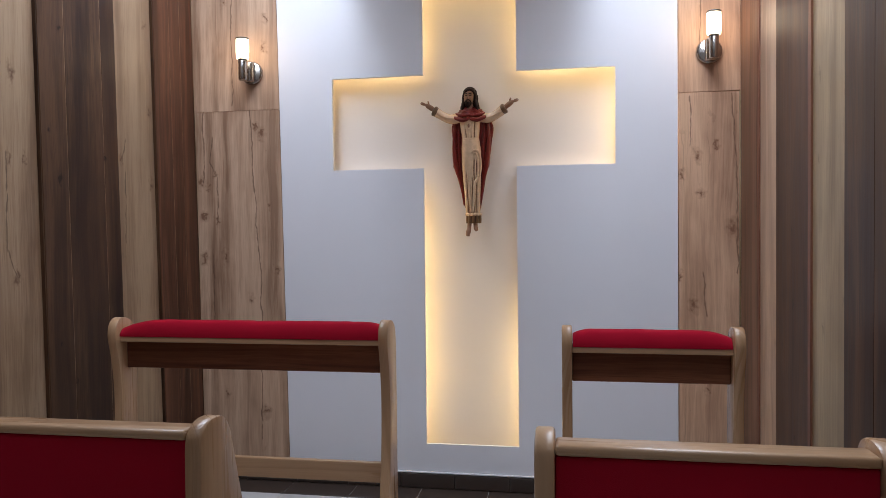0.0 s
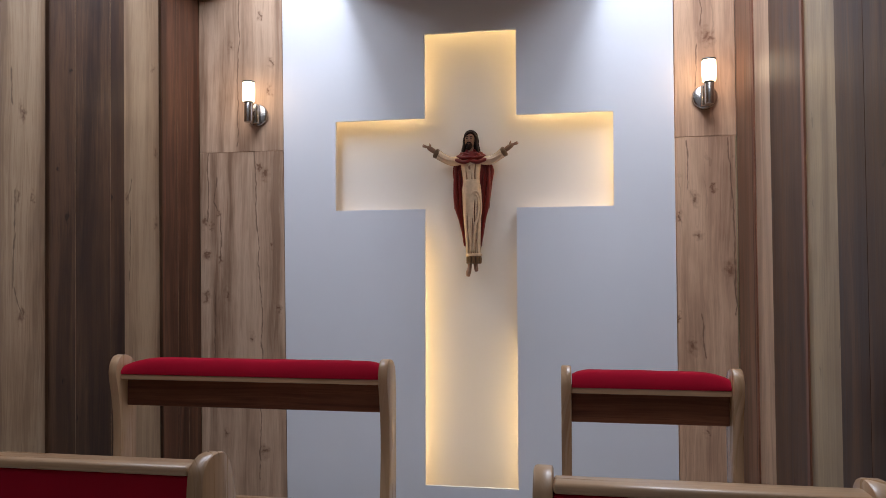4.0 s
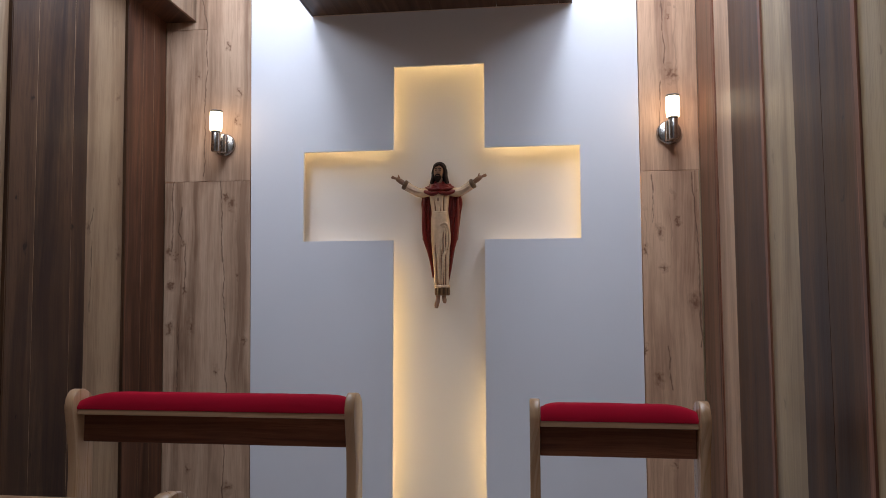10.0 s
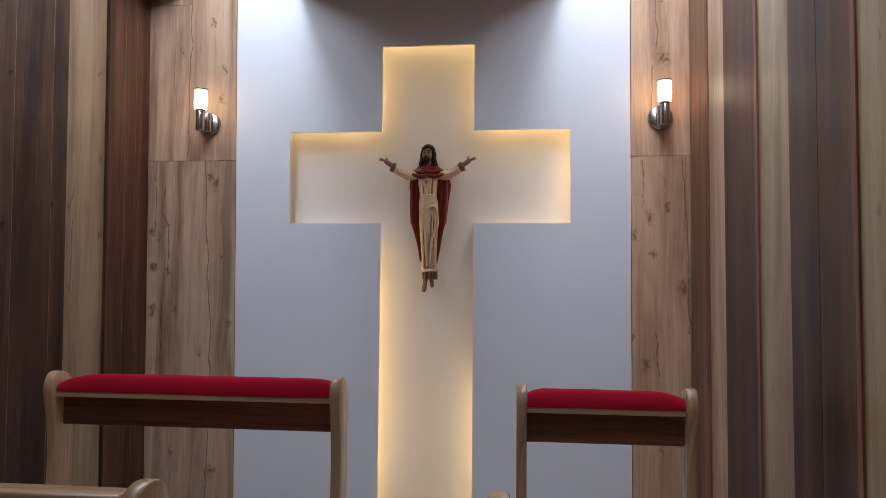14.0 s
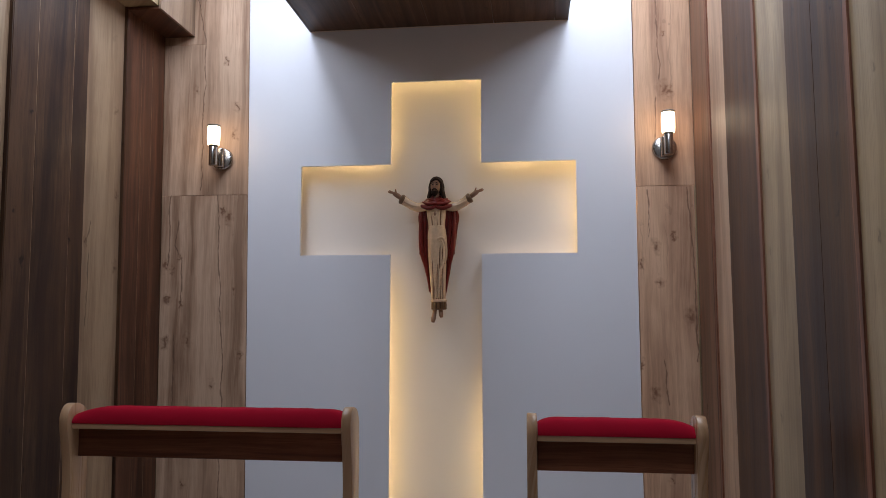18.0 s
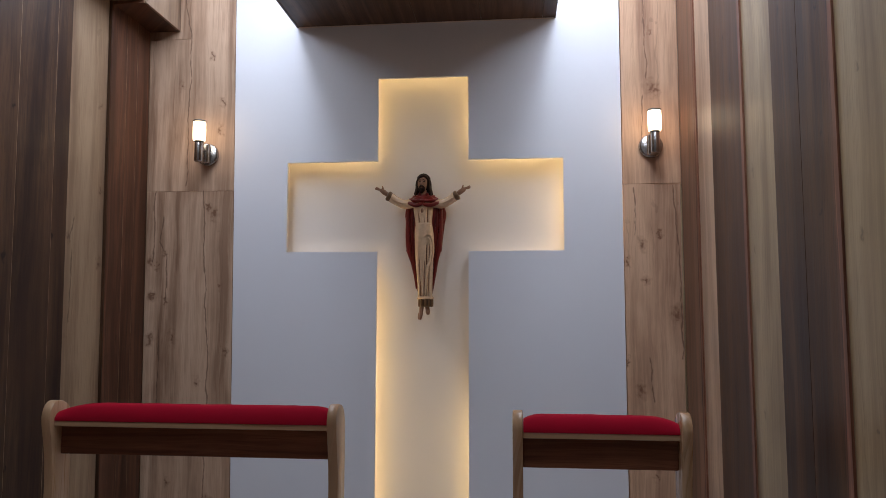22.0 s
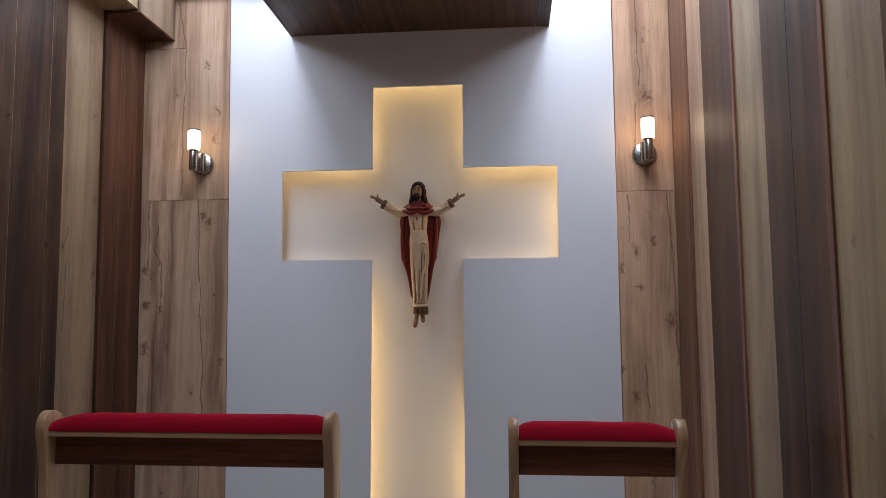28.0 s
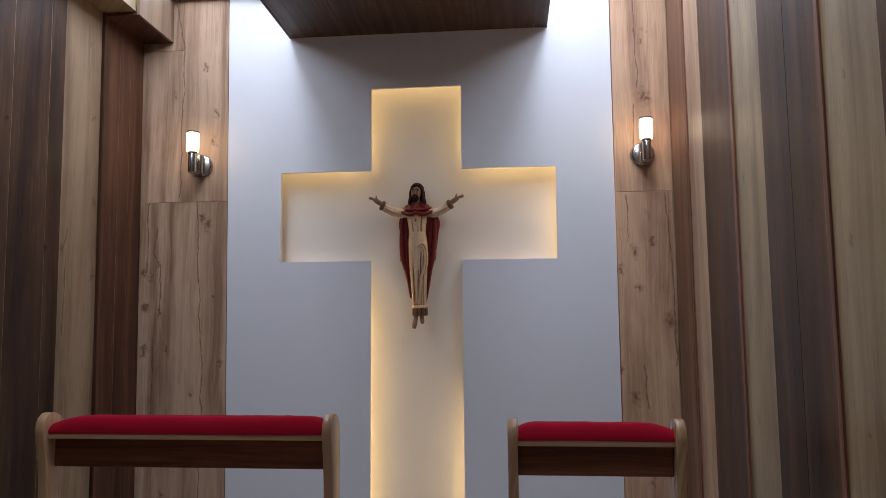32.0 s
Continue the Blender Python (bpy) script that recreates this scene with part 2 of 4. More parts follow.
def fabric(name, color):
    m, nt, p = tree(name, 0.9)
    co = nt.nodes.new("ShaderNodeTexCoord").outputs["Object"]
    n = node(nt, "ShaderNodeTexNoise", Scale=11.0, Detail=3.0)
    nt.links.new(co, n.inputs["Vector"])
    g = node(nt, "ShaderNodeTexNoise", Scale=900.0, Detail=2.0)
    nt.links.new(co, g.inputs["Vector"])
    a = ramp(nt, n.outputs[0], [(0.3, tuple(c * 0.94 for c in color)), (0.7, color)])
    b = mix(nt, math_node(nt, "MULTIPLY", g.outputs[0], 0.35), a, tuple(c * 0.6 for c in color))
    nt.links.new(b, p.inputs["Base Color"])
    p.inputs["Specular IOR Level"].default_value = 0.1
    bump(nt, p, g.outputs[0], 0.3, 0.001)
    return m


def tile_mat(name, color, rough=0.3):
    m, nt, p = tree(name, rough)
    co = nt.nodes.new("ShaderNodeTexCoord").outputs["Object"]
    n = node(nt, "ShaderNodeTexNoise", Scale=9.0, Detail=5.0)
    nt.links.new(co, n.inputs["Vector"])
    rnd = nt.nodes.new("ShaderNodeObjectInfo").outputs["Random"]
    f = math_node(nt, "ADD", math_node(nt, "MULTIPLY", n.outputs[0], 0.7), math_node(nt, "MULTIPLY", rnd, 0.3))
    nt.links.new(ramp(nt, f, [(0.3, tuple(c * 0.78 for c in color)), (0.75, color)]), p.inputs["Base Color"])
    bump(nt, p, n.outputs[0], 0.05, 0.001)
    return m


def plain(name, color, rough=0.5, metal=0.0):
    m, nt, p = tree(name, rough, metal)
    co = nt.nodes.new("ShaderNodeTexCoord").outputs["Object"]
    n = node(nt, "ShaderNodeTexNoise", Scale=40.0, Detail=3.0)
    nt.links.new(co, n.inputs["Vector"])
    nt.links.new(ramp(nt, n.outputs[0], [(0.3, tuple(c * 0.85 for c in color)), (0.7, color)]), p.inputs["Base Color"])
    return m


PANEL_KNOTS = [(-0.991, 1.644, 0.014), (-1.020, 1.680, 0.010), (-1.231, 1.460, 0.008), (-1.294, 1.416, 0.012), (-1.261, 1.401, 0.007), (-1.218, 1.236, 0.011),
               (-1.282, 1.255, 0.012), (-1.175, 1.063, 0.013), (-1.285, 1.060, 0.014), (-0.919, 0.997, 0.010), (-1.050, 0.861, 0.011), (-0.952, 1.301, 0.008),
               (-0.962, 2.178, 0.010), (-1.168, 2.266, 0.009), (-1.023, 2.408, 0.009), (-0.965, 2.045, 0.010), (-0.985, 0.327, 0.016), (-1.180, 0.406, 0.010),
               (1.122, 1.179, 0.020), (0.990, 1.326, 0.012), (0.974, 1.489, 0.014), (0.910, 1.405, 0.010), (0.902, 0.971, 0.008), (0.961, 0.848, 0.015),
               (1.018, 0.486, 0.010), (1.029, 2.443, 0.008), (1.030, 2.191, 0.018), (1.052, 2.180, 0.012), (1.055, 1.528, 0.007)]
PANEL_CRACKS = [(-1.043, 1.750, -1.031, 1.433), (-1.031, 1.433, -1.014, 1.117), (-1.014, 1.117, -1.0, 0.99), (-1.0, 0.99, -1.006, 0.20),
                (-1.235, 1.63, -1.25, 1.51), (-1.25, 1.51, -1.231, 1.46), (-1.239, 1.10, -1.236, 0.60), (-1.129, 2.50, -1.129, 1.781),
                (-1.177, 2.738, -1.128, 2.50), (-1.216, 1.455, -1.218, 1.24), (-1.284, 1.75, -1.28, 1.42), (1.002, 2.665, 1.013, 2.239),
                (1.12, 1.744, 1.138, 1.30), (1.0, 0.985, 1.012, 0.80), (0.947, 1.736, 0.949, 1.527), (0.992, 2.15, 0.983, 1.90), (1.138, 1.30, 1.142, 0.985)]
PALE_KNOTS = [(-1.139, 1.702, 0.011), (-1.161, 1.413, 0.007), (-1.092, 1.425, 0.006), (-1.145, 1.04, 0.011), (-0.36, 1.389, 0.011), (-0.374, 2.067, 0.010),
              (-0.356, 1.694, 0.009), (-0.567, 1.475, 0.009)]
PALE_CRACKS = [(-1.173, 1.44, -1.181, 1.125), (-1.175, 1.125, -1.145, 1.045), (-0.538, 1.425, -0.551, 1.144), (-1.188, 1.835, -1.185, 1.725), (-0.536, 1.554, -0.557, 1.47)]
PANEL = wood("rustic oak panel", (0.670, 0.424, 0.271), (0.529, 0.317, 0.198), (0.300, 0.158, 0.096), 0.5, 0.22, 0.0, streak=0.6, spec=0.22, knot_at=PANEL_KNOTS, crack_at=PANEL_CRACKS)
PANEL_L = wood("rustic oak panel, browner", (0.592, 0.403, 0.275), (0.464, 0.298, 0.195), (0.255, 0.144, 0.088), 0.5, 0.15, 0.0, streak=0.6, spec=0.25, knot_at=PANEL_KNOTS, crack_at=PANEL_CRACKS, band=13.0)
PALE = wood("pale oak board", (0.438, 0.325, 0.185), (0.343, 0.243, 0.131), (0.211, 0.136, 0.070), 0.36, 0.2, 0.5, streak=0.8, spec=0.45)
PALE_PINK = wood("pinkish pale oak board", (0.581, 0.411, 0.281), (0.455, 0.300, 0.198), (0.281, 0.169, 0.107), 0.36, 0.2, 0.3, streak=0.8, spec=0.45)
PALE_L = wood("pale knotty oak board", (0.376, 0.261, 0.164), (0.292, 0.192, 0.116), (0.187, 0.113, 0.066), 0.42, 0.15, 0.0, streak=0.8, spec=0.28, knot_at=PALE_KNOTS, crack_at=PALE_CRACKS, across=1)
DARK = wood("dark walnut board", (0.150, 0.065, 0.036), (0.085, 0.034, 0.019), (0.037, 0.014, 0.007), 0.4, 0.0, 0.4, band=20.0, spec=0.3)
WALNUT = wood("walnut board", (0.101, 0.051, 0.027), (0.053, 0.026, 0.013), (0.022, 0.009, 0.006), 0.4, 0.0, 0.8, band=10.0, spec=0.2)
# dark board lightened to grey-brown: the slot light on the beam's face is in the colour
BEAM_LIT = wood("beam board, slot light in its colour", (0.36, 0.25, 0.17), (0.27, 0.18, 0.12), (0.15, 0.095, 0.06), 0.42, 0.0, 0.0, band=16.0, spec=0.25)
BROWN = wood("red-brown board", (0.250, 0.129, 0.081), (0.158, 0.075, 0.044), (0.071, 0.031, 0.016), 0.33, 0.0, 0.0, band=24.0, spec=0.5)
RED_EDGE = wood("red-brown board edge", (0.30, 0.135, 0.080), (0.21, 0.088, 0.052), (0.12, 0.047, 0.028), 0.4, spec=0.3, band=40.0)
GREY = wood("grey walnut board", (0.115, 0.052, 0.021), (0.066, 0.029, 0.011), (0.030, 0.011, 0.005), 0.38, 0.0, 0.7, band=11.0, spec=0.27)
SOFFIT = wood("walnut ceiling board", (0.14, 0.070, 0.040), (0.078, 0.038, 0.021), (0.030, 0.014, 0.008), 0.45, 0.2, 0.4, along="y", band=24.0, spec=0.3)
OAK_Z = wood("lacquered oak upright", (0.520, 0.326, 0.184), (0.450, 0.269, 0.145), (0.350, 0.197, 0.101), 0.3, 0.0, 0.0, streak=0.4, coat=0.32, band=10.0, spec=0.35)
OAK_X = wood("lacquered oak rail", (0.520, 0.326, 0.184), (0.450, 0.269, 0.145), (0.350, 0.197, 0.101), 0.3, 0.0, 0.0, along="x", streak=0.4, coat=0.32, band=30.0, spec=0.35)
APRON = wood("brown oak apron", (0.23, 0.088, 0.043), (0.155, 0.056, 0.027), (0.078, 0.026, 0.013), 0.4, 0.0, 0.0, along="x", coat=0.1, band=24.0, spec=0.2)
WHITE = plaster("white matt paint", (0.80, 0.80, 0.83), 0.65, 0.04)
CREAM = plaster("white recess paint", (0.84, 0.765, 0.69), 0.6, 0.03)
GREYWALL = plaster("grey plaster", (0.62, 0.60, 0.56), 0.8, 0.08)
CEIL = plaster("grey ceiling paint", (0.42, 0.40, 0.37), 0.8, 0.08)
RED = fabric("red velour", (0.37, 0.005, 0.021))
TILE_D = tile_mat("dark brown tile", (0.060, 0.040, 0.030), 0.42)
TILE_L = tile_mat("light grey tile", (0.66, 0.65, 0.63), 0.28)
GROUT = plaster("pale grout", (0.45, 0.43, 0.41), 0.9)
STEEL = plain("brushed steel", (0.50, 0.475, 0.45), 0.27, 1.0)
SCREW = plain("dark steel", (0.18, 0.17, 0.16), 0.4, 1.0)


def opal():
    m, nt, p = tree("lit opal glass", 0.3)
    p.inputs["Base Color"].default_value = (0.9, 0.86, 0.78, 1)
    p.inputs["Emission Color"].default_value = (1.0, 0.80, 0.52, 1)
    p.inputs["Emission Strength"].default_value = 2.2
    return m


OPAL = opal()


def glaze_and_shade(name, color, rough, spec=0.5):
    """Carved and painted wood; brown in the hollows is old glaze plus painted-in fold shade."""
    m, nt, p = tree(name, rough)
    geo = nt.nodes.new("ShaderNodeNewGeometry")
    # hollows darkened by shape: glaze, and shade of the folds put into the colour
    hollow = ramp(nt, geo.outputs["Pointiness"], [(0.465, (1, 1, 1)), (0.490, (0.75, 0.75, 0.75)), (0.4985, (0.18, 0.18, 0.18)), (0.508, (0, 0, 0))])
    co = nt.nodes.new("ShaderNodeTexCoord").outputs["Object"]
    n = node(nt, "ShaderNodeTexNoise", Scale=55.0, Detail=4.0)
    nt.links.new(co, n.inputs["Vector"])
    base = ramp(nt, n.outputs[0], [(0.3, tuple(c * 0.82 for c in color)), (0.7, color)])
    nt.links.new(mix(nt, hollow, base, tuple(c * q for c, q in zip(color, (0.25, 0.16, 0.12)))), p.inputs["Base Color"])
    p.inputs["Specular IOR Level"].default_value = spec
    return m


ROBE = glaze_and_shade("cream painted wood", (0.80, 0.56, 0.36), 0.2, 0.7)
MANTLE = glaze_and_shade("dark red paint", (0.175, 0.014, 0.009), 0.32, 0.4)
HAIR = glaze_and_shade("dark brown paint", (0.020, 0.008, 0.005), 0.5, 0.15)
SKIN = glaze_and_shade("flesh coloured paint", (0.30, 0.155, 0.092), 0.45, 0.3)
GOLD = glaze_and_shade("dull gold paint", (0.17, 0.088, 0.036), 0.35)

# ---- mesh tools ----


def link_mesh(name, bm, material, parent=None, label=""):
    me = bpy.data.meshes.new(name)
    bm.normal_update()
    bm.to_mesh(me)
    bm.free()
    for m in material if isinstance(material, (list, tuple)) else [material]:
        me.materials.append(m)
    ob = new(name, me)
    if parent is not None:
        ob.parent = parent
    if label:
        tagged(ob, label)
    return ob


def part(name, bm, material, parent, label=""):
    return link_mesh(name, bm, material, parent, label)


def structure(name, bm, material, label, category):
    return tagged(link_mesh(name, bm, material), label, category, kind="structure")


def holder(name, at=(0, 0, 0)):
    ob = new(name)
    ob.location = at
    return ob


def box(x0, x1, y0, y1, z0, z1, bevel=0.0, seg=1, bm=None):
    own = bmesh.new()
    bmesh.ops.create_cube(own, size=1.0)
    for v in own.verts:
        v.co = Vector((x0 + (v.co.x + 0.5) * (x1 - x0), y0 + (v.co.y + 0.5) * (y1 - y0), z0 + (v.co.z + 0.5) * (z1 - z0)))
    if bevel:
        bmesh.ops.bevel(own, geom=own.edges[:], offset=bevel, segments=seg, affect="EDGES", profile=0.5)
    if bm is None:
        return own
    return join(bm, own)


def join(bm, other):
    me = bpy.data.meshes.new("tmp")
    other.to_mesh(me)
    other.free()
    bm.from_mesh(me)
    bpy.data.meshes.remove(me)
    return bm


def smooth(bm, angle=35):
    for f in bm.faces:
        f.smooth = True
    for e in bm.edges:
        e.smooth = len(e.link_faces) == 2 and e.calc_face_angle(0) < radians(angle)
    return bm


def slab(outline, x0, x1, bevel=0.0, seg=2):
    """A board cut to an outline of (y, z) points, between x0 and x1."""
    bm = bmesh.new()
    vs = [bm.verts.new((x0, y, z)) for y, z in outline]
    f = bm.faces.new(vs)
    res = bmesh.ops.extrude_face_region(bm, geom=[f])
    for v in res["geom"]:
        if isinstance(v, bmesh.types.BMVert):
            v.co.x = x1
    bmesh.ops.recalc_face_normals(bm, faces=bm.faces[:])
    if bevel:
        rim = [e for e in bm.edges if abs(e.verts[0].co.x - e.verts[1].co.x) < 1e-6]
        bmesh.ops.bevel(bm, geom=rim, offset=bevel, segments=seg, affect="EDGES", profile=0.5)
    return smooth(bm)


def spline(points, n=8):
    """Catmull-Rom through the points of an open line."""
    out = []
    for i in range(len(points) - 1):
        p0, p1 = Vector(points[max(i - 1, 0)]), Vector(points[i])
        p2, p3 = Vector(points[i + 1]), Vector(points[min(i + 2, len(points) - 1)])
        for k in range(n):
            t = k / n
            out.append(tuple(0.5 * (2 * p1 + (p2 - p0) * t + (2 * p0 - 5 * p1 + 4 * p2 - p3) * t * t + (3 * p1 - p0 - 3 * p2 + p3) * t ** 3)))
    out.append(tuple(points[-1]))
    return out


def lathe(profile, n=24, at=(0, 0, 0)):
    """Turned about z; the profile is (radius, z) from bottom to top."""
    bm = bmesh.new()
    rings = []
    for r, z in profile:
        rings.append([bm.verts.new((at[0] + r * math.cos(2 * math.pi * k / n), at[1] + r * math.sin(2 * math.pi * k / n), at[2] + z)) for k in range(n)])
    for a, b in zip(rings, rings[1:]):
        for k in range(n):
            bm.faces.new((a[k], a[(k + 1) % n], b[(k + 1) % n], b[k]))
    bm.faces.new(rings[0][::-1])
    bm.faces.new(rings[-1])
    return smooth(bm)


# ---- floor ----
XL, XR, YB = -1.331, 1.152, -4.4
TOP = 2.753
floor = structure("floor", box(XL - 0.1, XR + 0.1, YB - 0.1, 0.15, -0.12, -0.003), GROUT, "pale grout bed under a tiled chapel floor", "floor")

# ---- back wall with the cross recess ----
wall_back = structure("wall_back", box(XL - 0.1, XR + 0.1, 0.12, 0.24, -0.1, TOP + 0.1), GREYWALL, "masonry wall behind the altar panelling", "wall")


def cross_board():
    """The white board with a cross cut through it."""
    xs = [-0.899, -CA, -CW, CW, CA, 0.896]
    zs = [0.078, Z0, Z1, Z2, Z3, TOP]

    def solid(i, k):
        if i < 0 or k < 0 or i > 4 or k > 4:
            return False
        stem = i == 2 and 1 <= k <= 3
        arms = 1 <= i <= 3 and k == 2
        return not (stem or arms)

    bm = bmesh.new()
    seen = {}

    def v(x, y, z):
        key = (x, y, z)
        if key not in seen:
            seen[key] = bm.verts.new(key)
        return seen[key]

    y0, y1 = 0.0, 0.012
    for i in range(5):
        for k in range(5):
            if not solid(i, k):
                continue
            a, b, c, d = xs[i], xs[i + 1], zs[k], zs[k + 1]
            bm.faces.new((v(a, y0, c), v(b, y0, c), v(b, y0, d), v(a, y0, d)))
            bm.faces.new((v(a, y1, d), v(b, y1, d), v(b, y1, c), v(a, y1, c)))
            if not solid(i - 1, k):
                bm.faces.new((v(a, y0, d), v(a, y1, d), v(a, y1, c), v(a, y0, c)))
            if not solid(i + 1, k):
                bm.faces.new((v(b, y0, c), v(b, y1, c), v(b, y1, d), v(b, y0, d)))
            if not solid(i, k - 1):
                bm.faces.new((v(a, y0, c), v(a, y1, c), v(b, y1, c), v(b, y0, c)))
            if not solid(i, k + 1):
                bm.faces.new((v(b, y0, d), v(b, y1, d), v(a, y1, d), v(a, y0, d)))
    bmesh.ops.recalc_face_normals(bm, faces=bm.faces[:])
    return bm


part("white_board", cross_board(), WHITE, wall_back, "matt white board with a cross-shaped cut-out")
part("recess_back", box(-0.86, 0.86, 0.09, 0.119, 0.0, 2.50), CREAM, wall_back, "white back of the lit cross recess")
# solid returns where no light strip is hidden
for x0, x1, z0, z1 in ((-CA - 0.045, -CA - 0.02, Z1 - 0.03, Z2 + 0.1), (-CA - 0.02, -CW - 0.09, Z1 - 0.03, Z1), (CW + 0.03, CA, Z1 - 0.03, Z1), (CW, CW + 0.03, 0.90, Z1)):
    part("recess_return", box(x0, x1, 0.012, 0.09, z0, z1), CREAM, wall_back)


def plate(x0, x1, z0, z1, mat, label="", y=0.004):
    return part("panel", box(x0, x1, y, 0.12, z0, z1, 0.001), mat, wall_back, label)


plate(XL, -0.9035, 0.078, 1.752, PANEL_L, "knotty rustic oak panel")
up = bmesh.new()
box(-1.124, -0.9035, 0.004, 0.12, 1.7545, TOP, 0.0, 1, up)
box(XL, -1.124, 0.004, 0.12, 1.7545, 2.497, 0.0, 1, up)
part("panel", up, PANEL_L, wall_back, "knotty rustic oak panel")
plate(XL, -1.1255, 2.4985, TOP, PANEL_L)
part("backing", box(XL, -0.91, 0.0065, 0.1195, 0.08, TOP - 0.002), PANEL, wall_back)
part("backing", box(0.91, XR, 0.0065, 0.1195, 0.08, TOP - 0.002), PANEL, wall_back)
plate(0.9005, XR, 1.7545, TOP, PANEL, "knotty rustic oak panel")
plate(0.9005, 1.146, 0.078, 1.752, PANEL, "knotty rustic oak panel")
plate(1.1465, XR, 0.078, 1.752, PALE, "pale corner strip", 0.001)

# ---- side walls: proud dark boards and recessed pale ones ----
DEEP = 0.015


def live_edge(x0, x1, y0, wide, seed):
    """A strip from floor to ceiling whose inner side wanders like the natural edge of a board."""
    bm = bmesh.new()
    n = 70
    rows = []
    for i in range(n + 1):
        z = TOP * i / n
        y1 = y0 + wide * (1 + 0.35 * noise.noise(Vector((z * 1.7, seed, 0))) + 0.2 * noise.noise(Vector((z * 6.0, seed, 4))))
        rows.append([bm.verts.new(p) for p in ((x0, y0, z), (x1, y0, z), (x1, y1, z), (x0, y1, z))])
    for a, b in zip(rows, rows[1:]):
        for k in range(4):
            bm.faces.new((a[k], a[(k + 1) % 4], b[(k + 1) % 4], b[k]))
    bm.faces.new(rows[0])
    bm.faces.new(rows[-1][::-1])
    bmesh.ops.recalc_face_normals(bm, faces=bm.faces[:])
    return bm



def side_wall(name, face, sign, bands, label):
    """face: x of the proud boards; sign: -1 left wall, 1 right wall."""
    a, b = face + sign * 0.03, face + sign * 0.2
    wall = structure(name, box(min(a, b), max(a, b), YB - 0.1, 0.2, -0.1, TOP + 0.1), PALE, label, "wall")
    for y0, y1, kind, seams in bands:
        if kind == "pale":
            f = face + sign * (DEEP if sign < 0 else 0.005)
            g = face + sign * 0.03
            part("pale_board", box(min(f, g), max(f, g), y1, y0, 0.0, TOP), PALE_L if sign < 0 else PALE_PINK if y0 > -0.4 else PALE, wall)
        else:
            g = face + sign * 0.027
            cuts = [y0, *seams, y1]
            for k in range(len(cuts) - 1):
                p0 = cuts[k] - (0.0009 if k else 0)
                last = k == len(cuts) - 2
                p1 = cuts[k + 1] + (0 if last else 0.0009)
                part("dark_board", box(min(face, g), max(face, g), p1, p0, 0.0, TOP, 0.001), {"dark": DARK, "grey": GREY, "walnut": WALNUT, "brown": BROWN}[kind], wall)
            if sign > 0:
                part("edge_strip", live_edge(face - 0.0012, g, y1 - 0.001, 0.021, y1), RED_EDGE, wall, "red-brown strip along the board's edge")
                part("edge_line", live_edge(face - 0.0006, g, y1 + 0.004, 0.027, y1 + 9), DARK, wall, "dark line beside the red-brown strip")
            for c in seams:
                q = face + sign * 0.0006
                part("seam_strip", box(min(q, g), max(q, g), c - 0.0008, c + 0.0008, 0.0, TOP), PALE_L if sign < 0 else GREY, wall)
            # right: the board's red-brown edge; left: a dark strip painted as the shadow gap
            e = face + sign * 0.002
            part("board_edge", box(min(e, g), max(e, g), y1 - (0.0045 if sign < 0 else 0.0015), y1, 0.0, TOP), WALNUT if sign < 0 else RED_EDGE, wall)
    return wall


LEFT = [(0.0, -0.325, "dark", (-0.11, -0.2)), (-0.325, -0.606, "pale", ()), (-0.606, -1.03, "walnut", (-0.695, -0.9)),
        (-1.03, -1.295, "pale", ()), (-1.295, -1.70, "walnut", (-1.42, -1.58)), (-1.70, -1.98, "pale", ()),
        (-1.98, -2.40, "dark", (-2.1,)), (-2.40, -2.68, "pale", ()), (-2.68, -3.10, "dark", (-2.8,)),
        (-3.10, -3.38, "pale", ()), (-3.38, -3.80, "dark", (-3.5,)), (-3.80, -4.08, "pale", ()), (-4.08, -4.40, "dark", ())]
RIGHT = [(0.0, -0.285, "brown", ()), (-0.285, -0.51, "pale", ()), (-0.51, -0.876, "grey", ()), (-0.876, -1.14, "pale", ()),
         (-1.14, -1.538, "grey", (-1.33,)), (-1.538, -1.80, "pale", ()), (-1.80, -2.20, "grey", (-2.0,)), (-2.20, -2.48, "pale", ()),
         (-2.48, -2.88, "grey", (-2.6,)), (-2.88, -3.16, "pale", ()), (-3.16, -3.56, "grey", ()), (-3.56, -3.84, "pale", ()), (-3.84, -4.40, "grey", ())]
wall_left = side_wall("wall_left", XL, -1, LEFT, "side wall of alternating dark and pale wooden boards")
wall_right = side_wall("wall_right", XR, 1, RIGHT, "side wall of alternating grey-brown and pale wooden boards")
wall_rear = structure("wall_rear", box(XL - 0.1, XR + 0.1, YB - 0.2, YB, -0.1, TOP + 0.1), GREYWALL, "plain grey plastered rear wall of the chapel", "wall")

# ---- ceiling ----
ceiling = structure("ceiling", box(XL - 0.2, XR + 0.2, YB - 0.2, 0.2, TOP, TOP + 0.12), CEIL, "grey painted ceiling above the light slots", "ceiling")
PANEL_Z = 2.532
cp = bmesh.new()
edges = [-0.604, -0.33, -0.03, 0.27, 0.55, 0.611]
for a, b in zip(edges, edges[1:]):
    box(a + 0.0008, b - 0.0008, YB + 0.01, -0.002, PANEL_Z, PANEL_Z + 0.03, 0.001, 1, cp)
box(-0.59, 0.597, YB + 0.01, -0.003, PANEL_Z + 0.028, TOP, 0.0, 1, cp)
# dark strips along both edges, standing in for the black shadow line there
for a, b in ((-0.6045, -0.596), (0.606, 0.6115)):
    own = box(a, b, YB + 0.01, -0.002, PANEL_Z - 0.003, TOP - 0.001)
    for f in own.faces:
        f.material_index = 1
    join(cp, own)
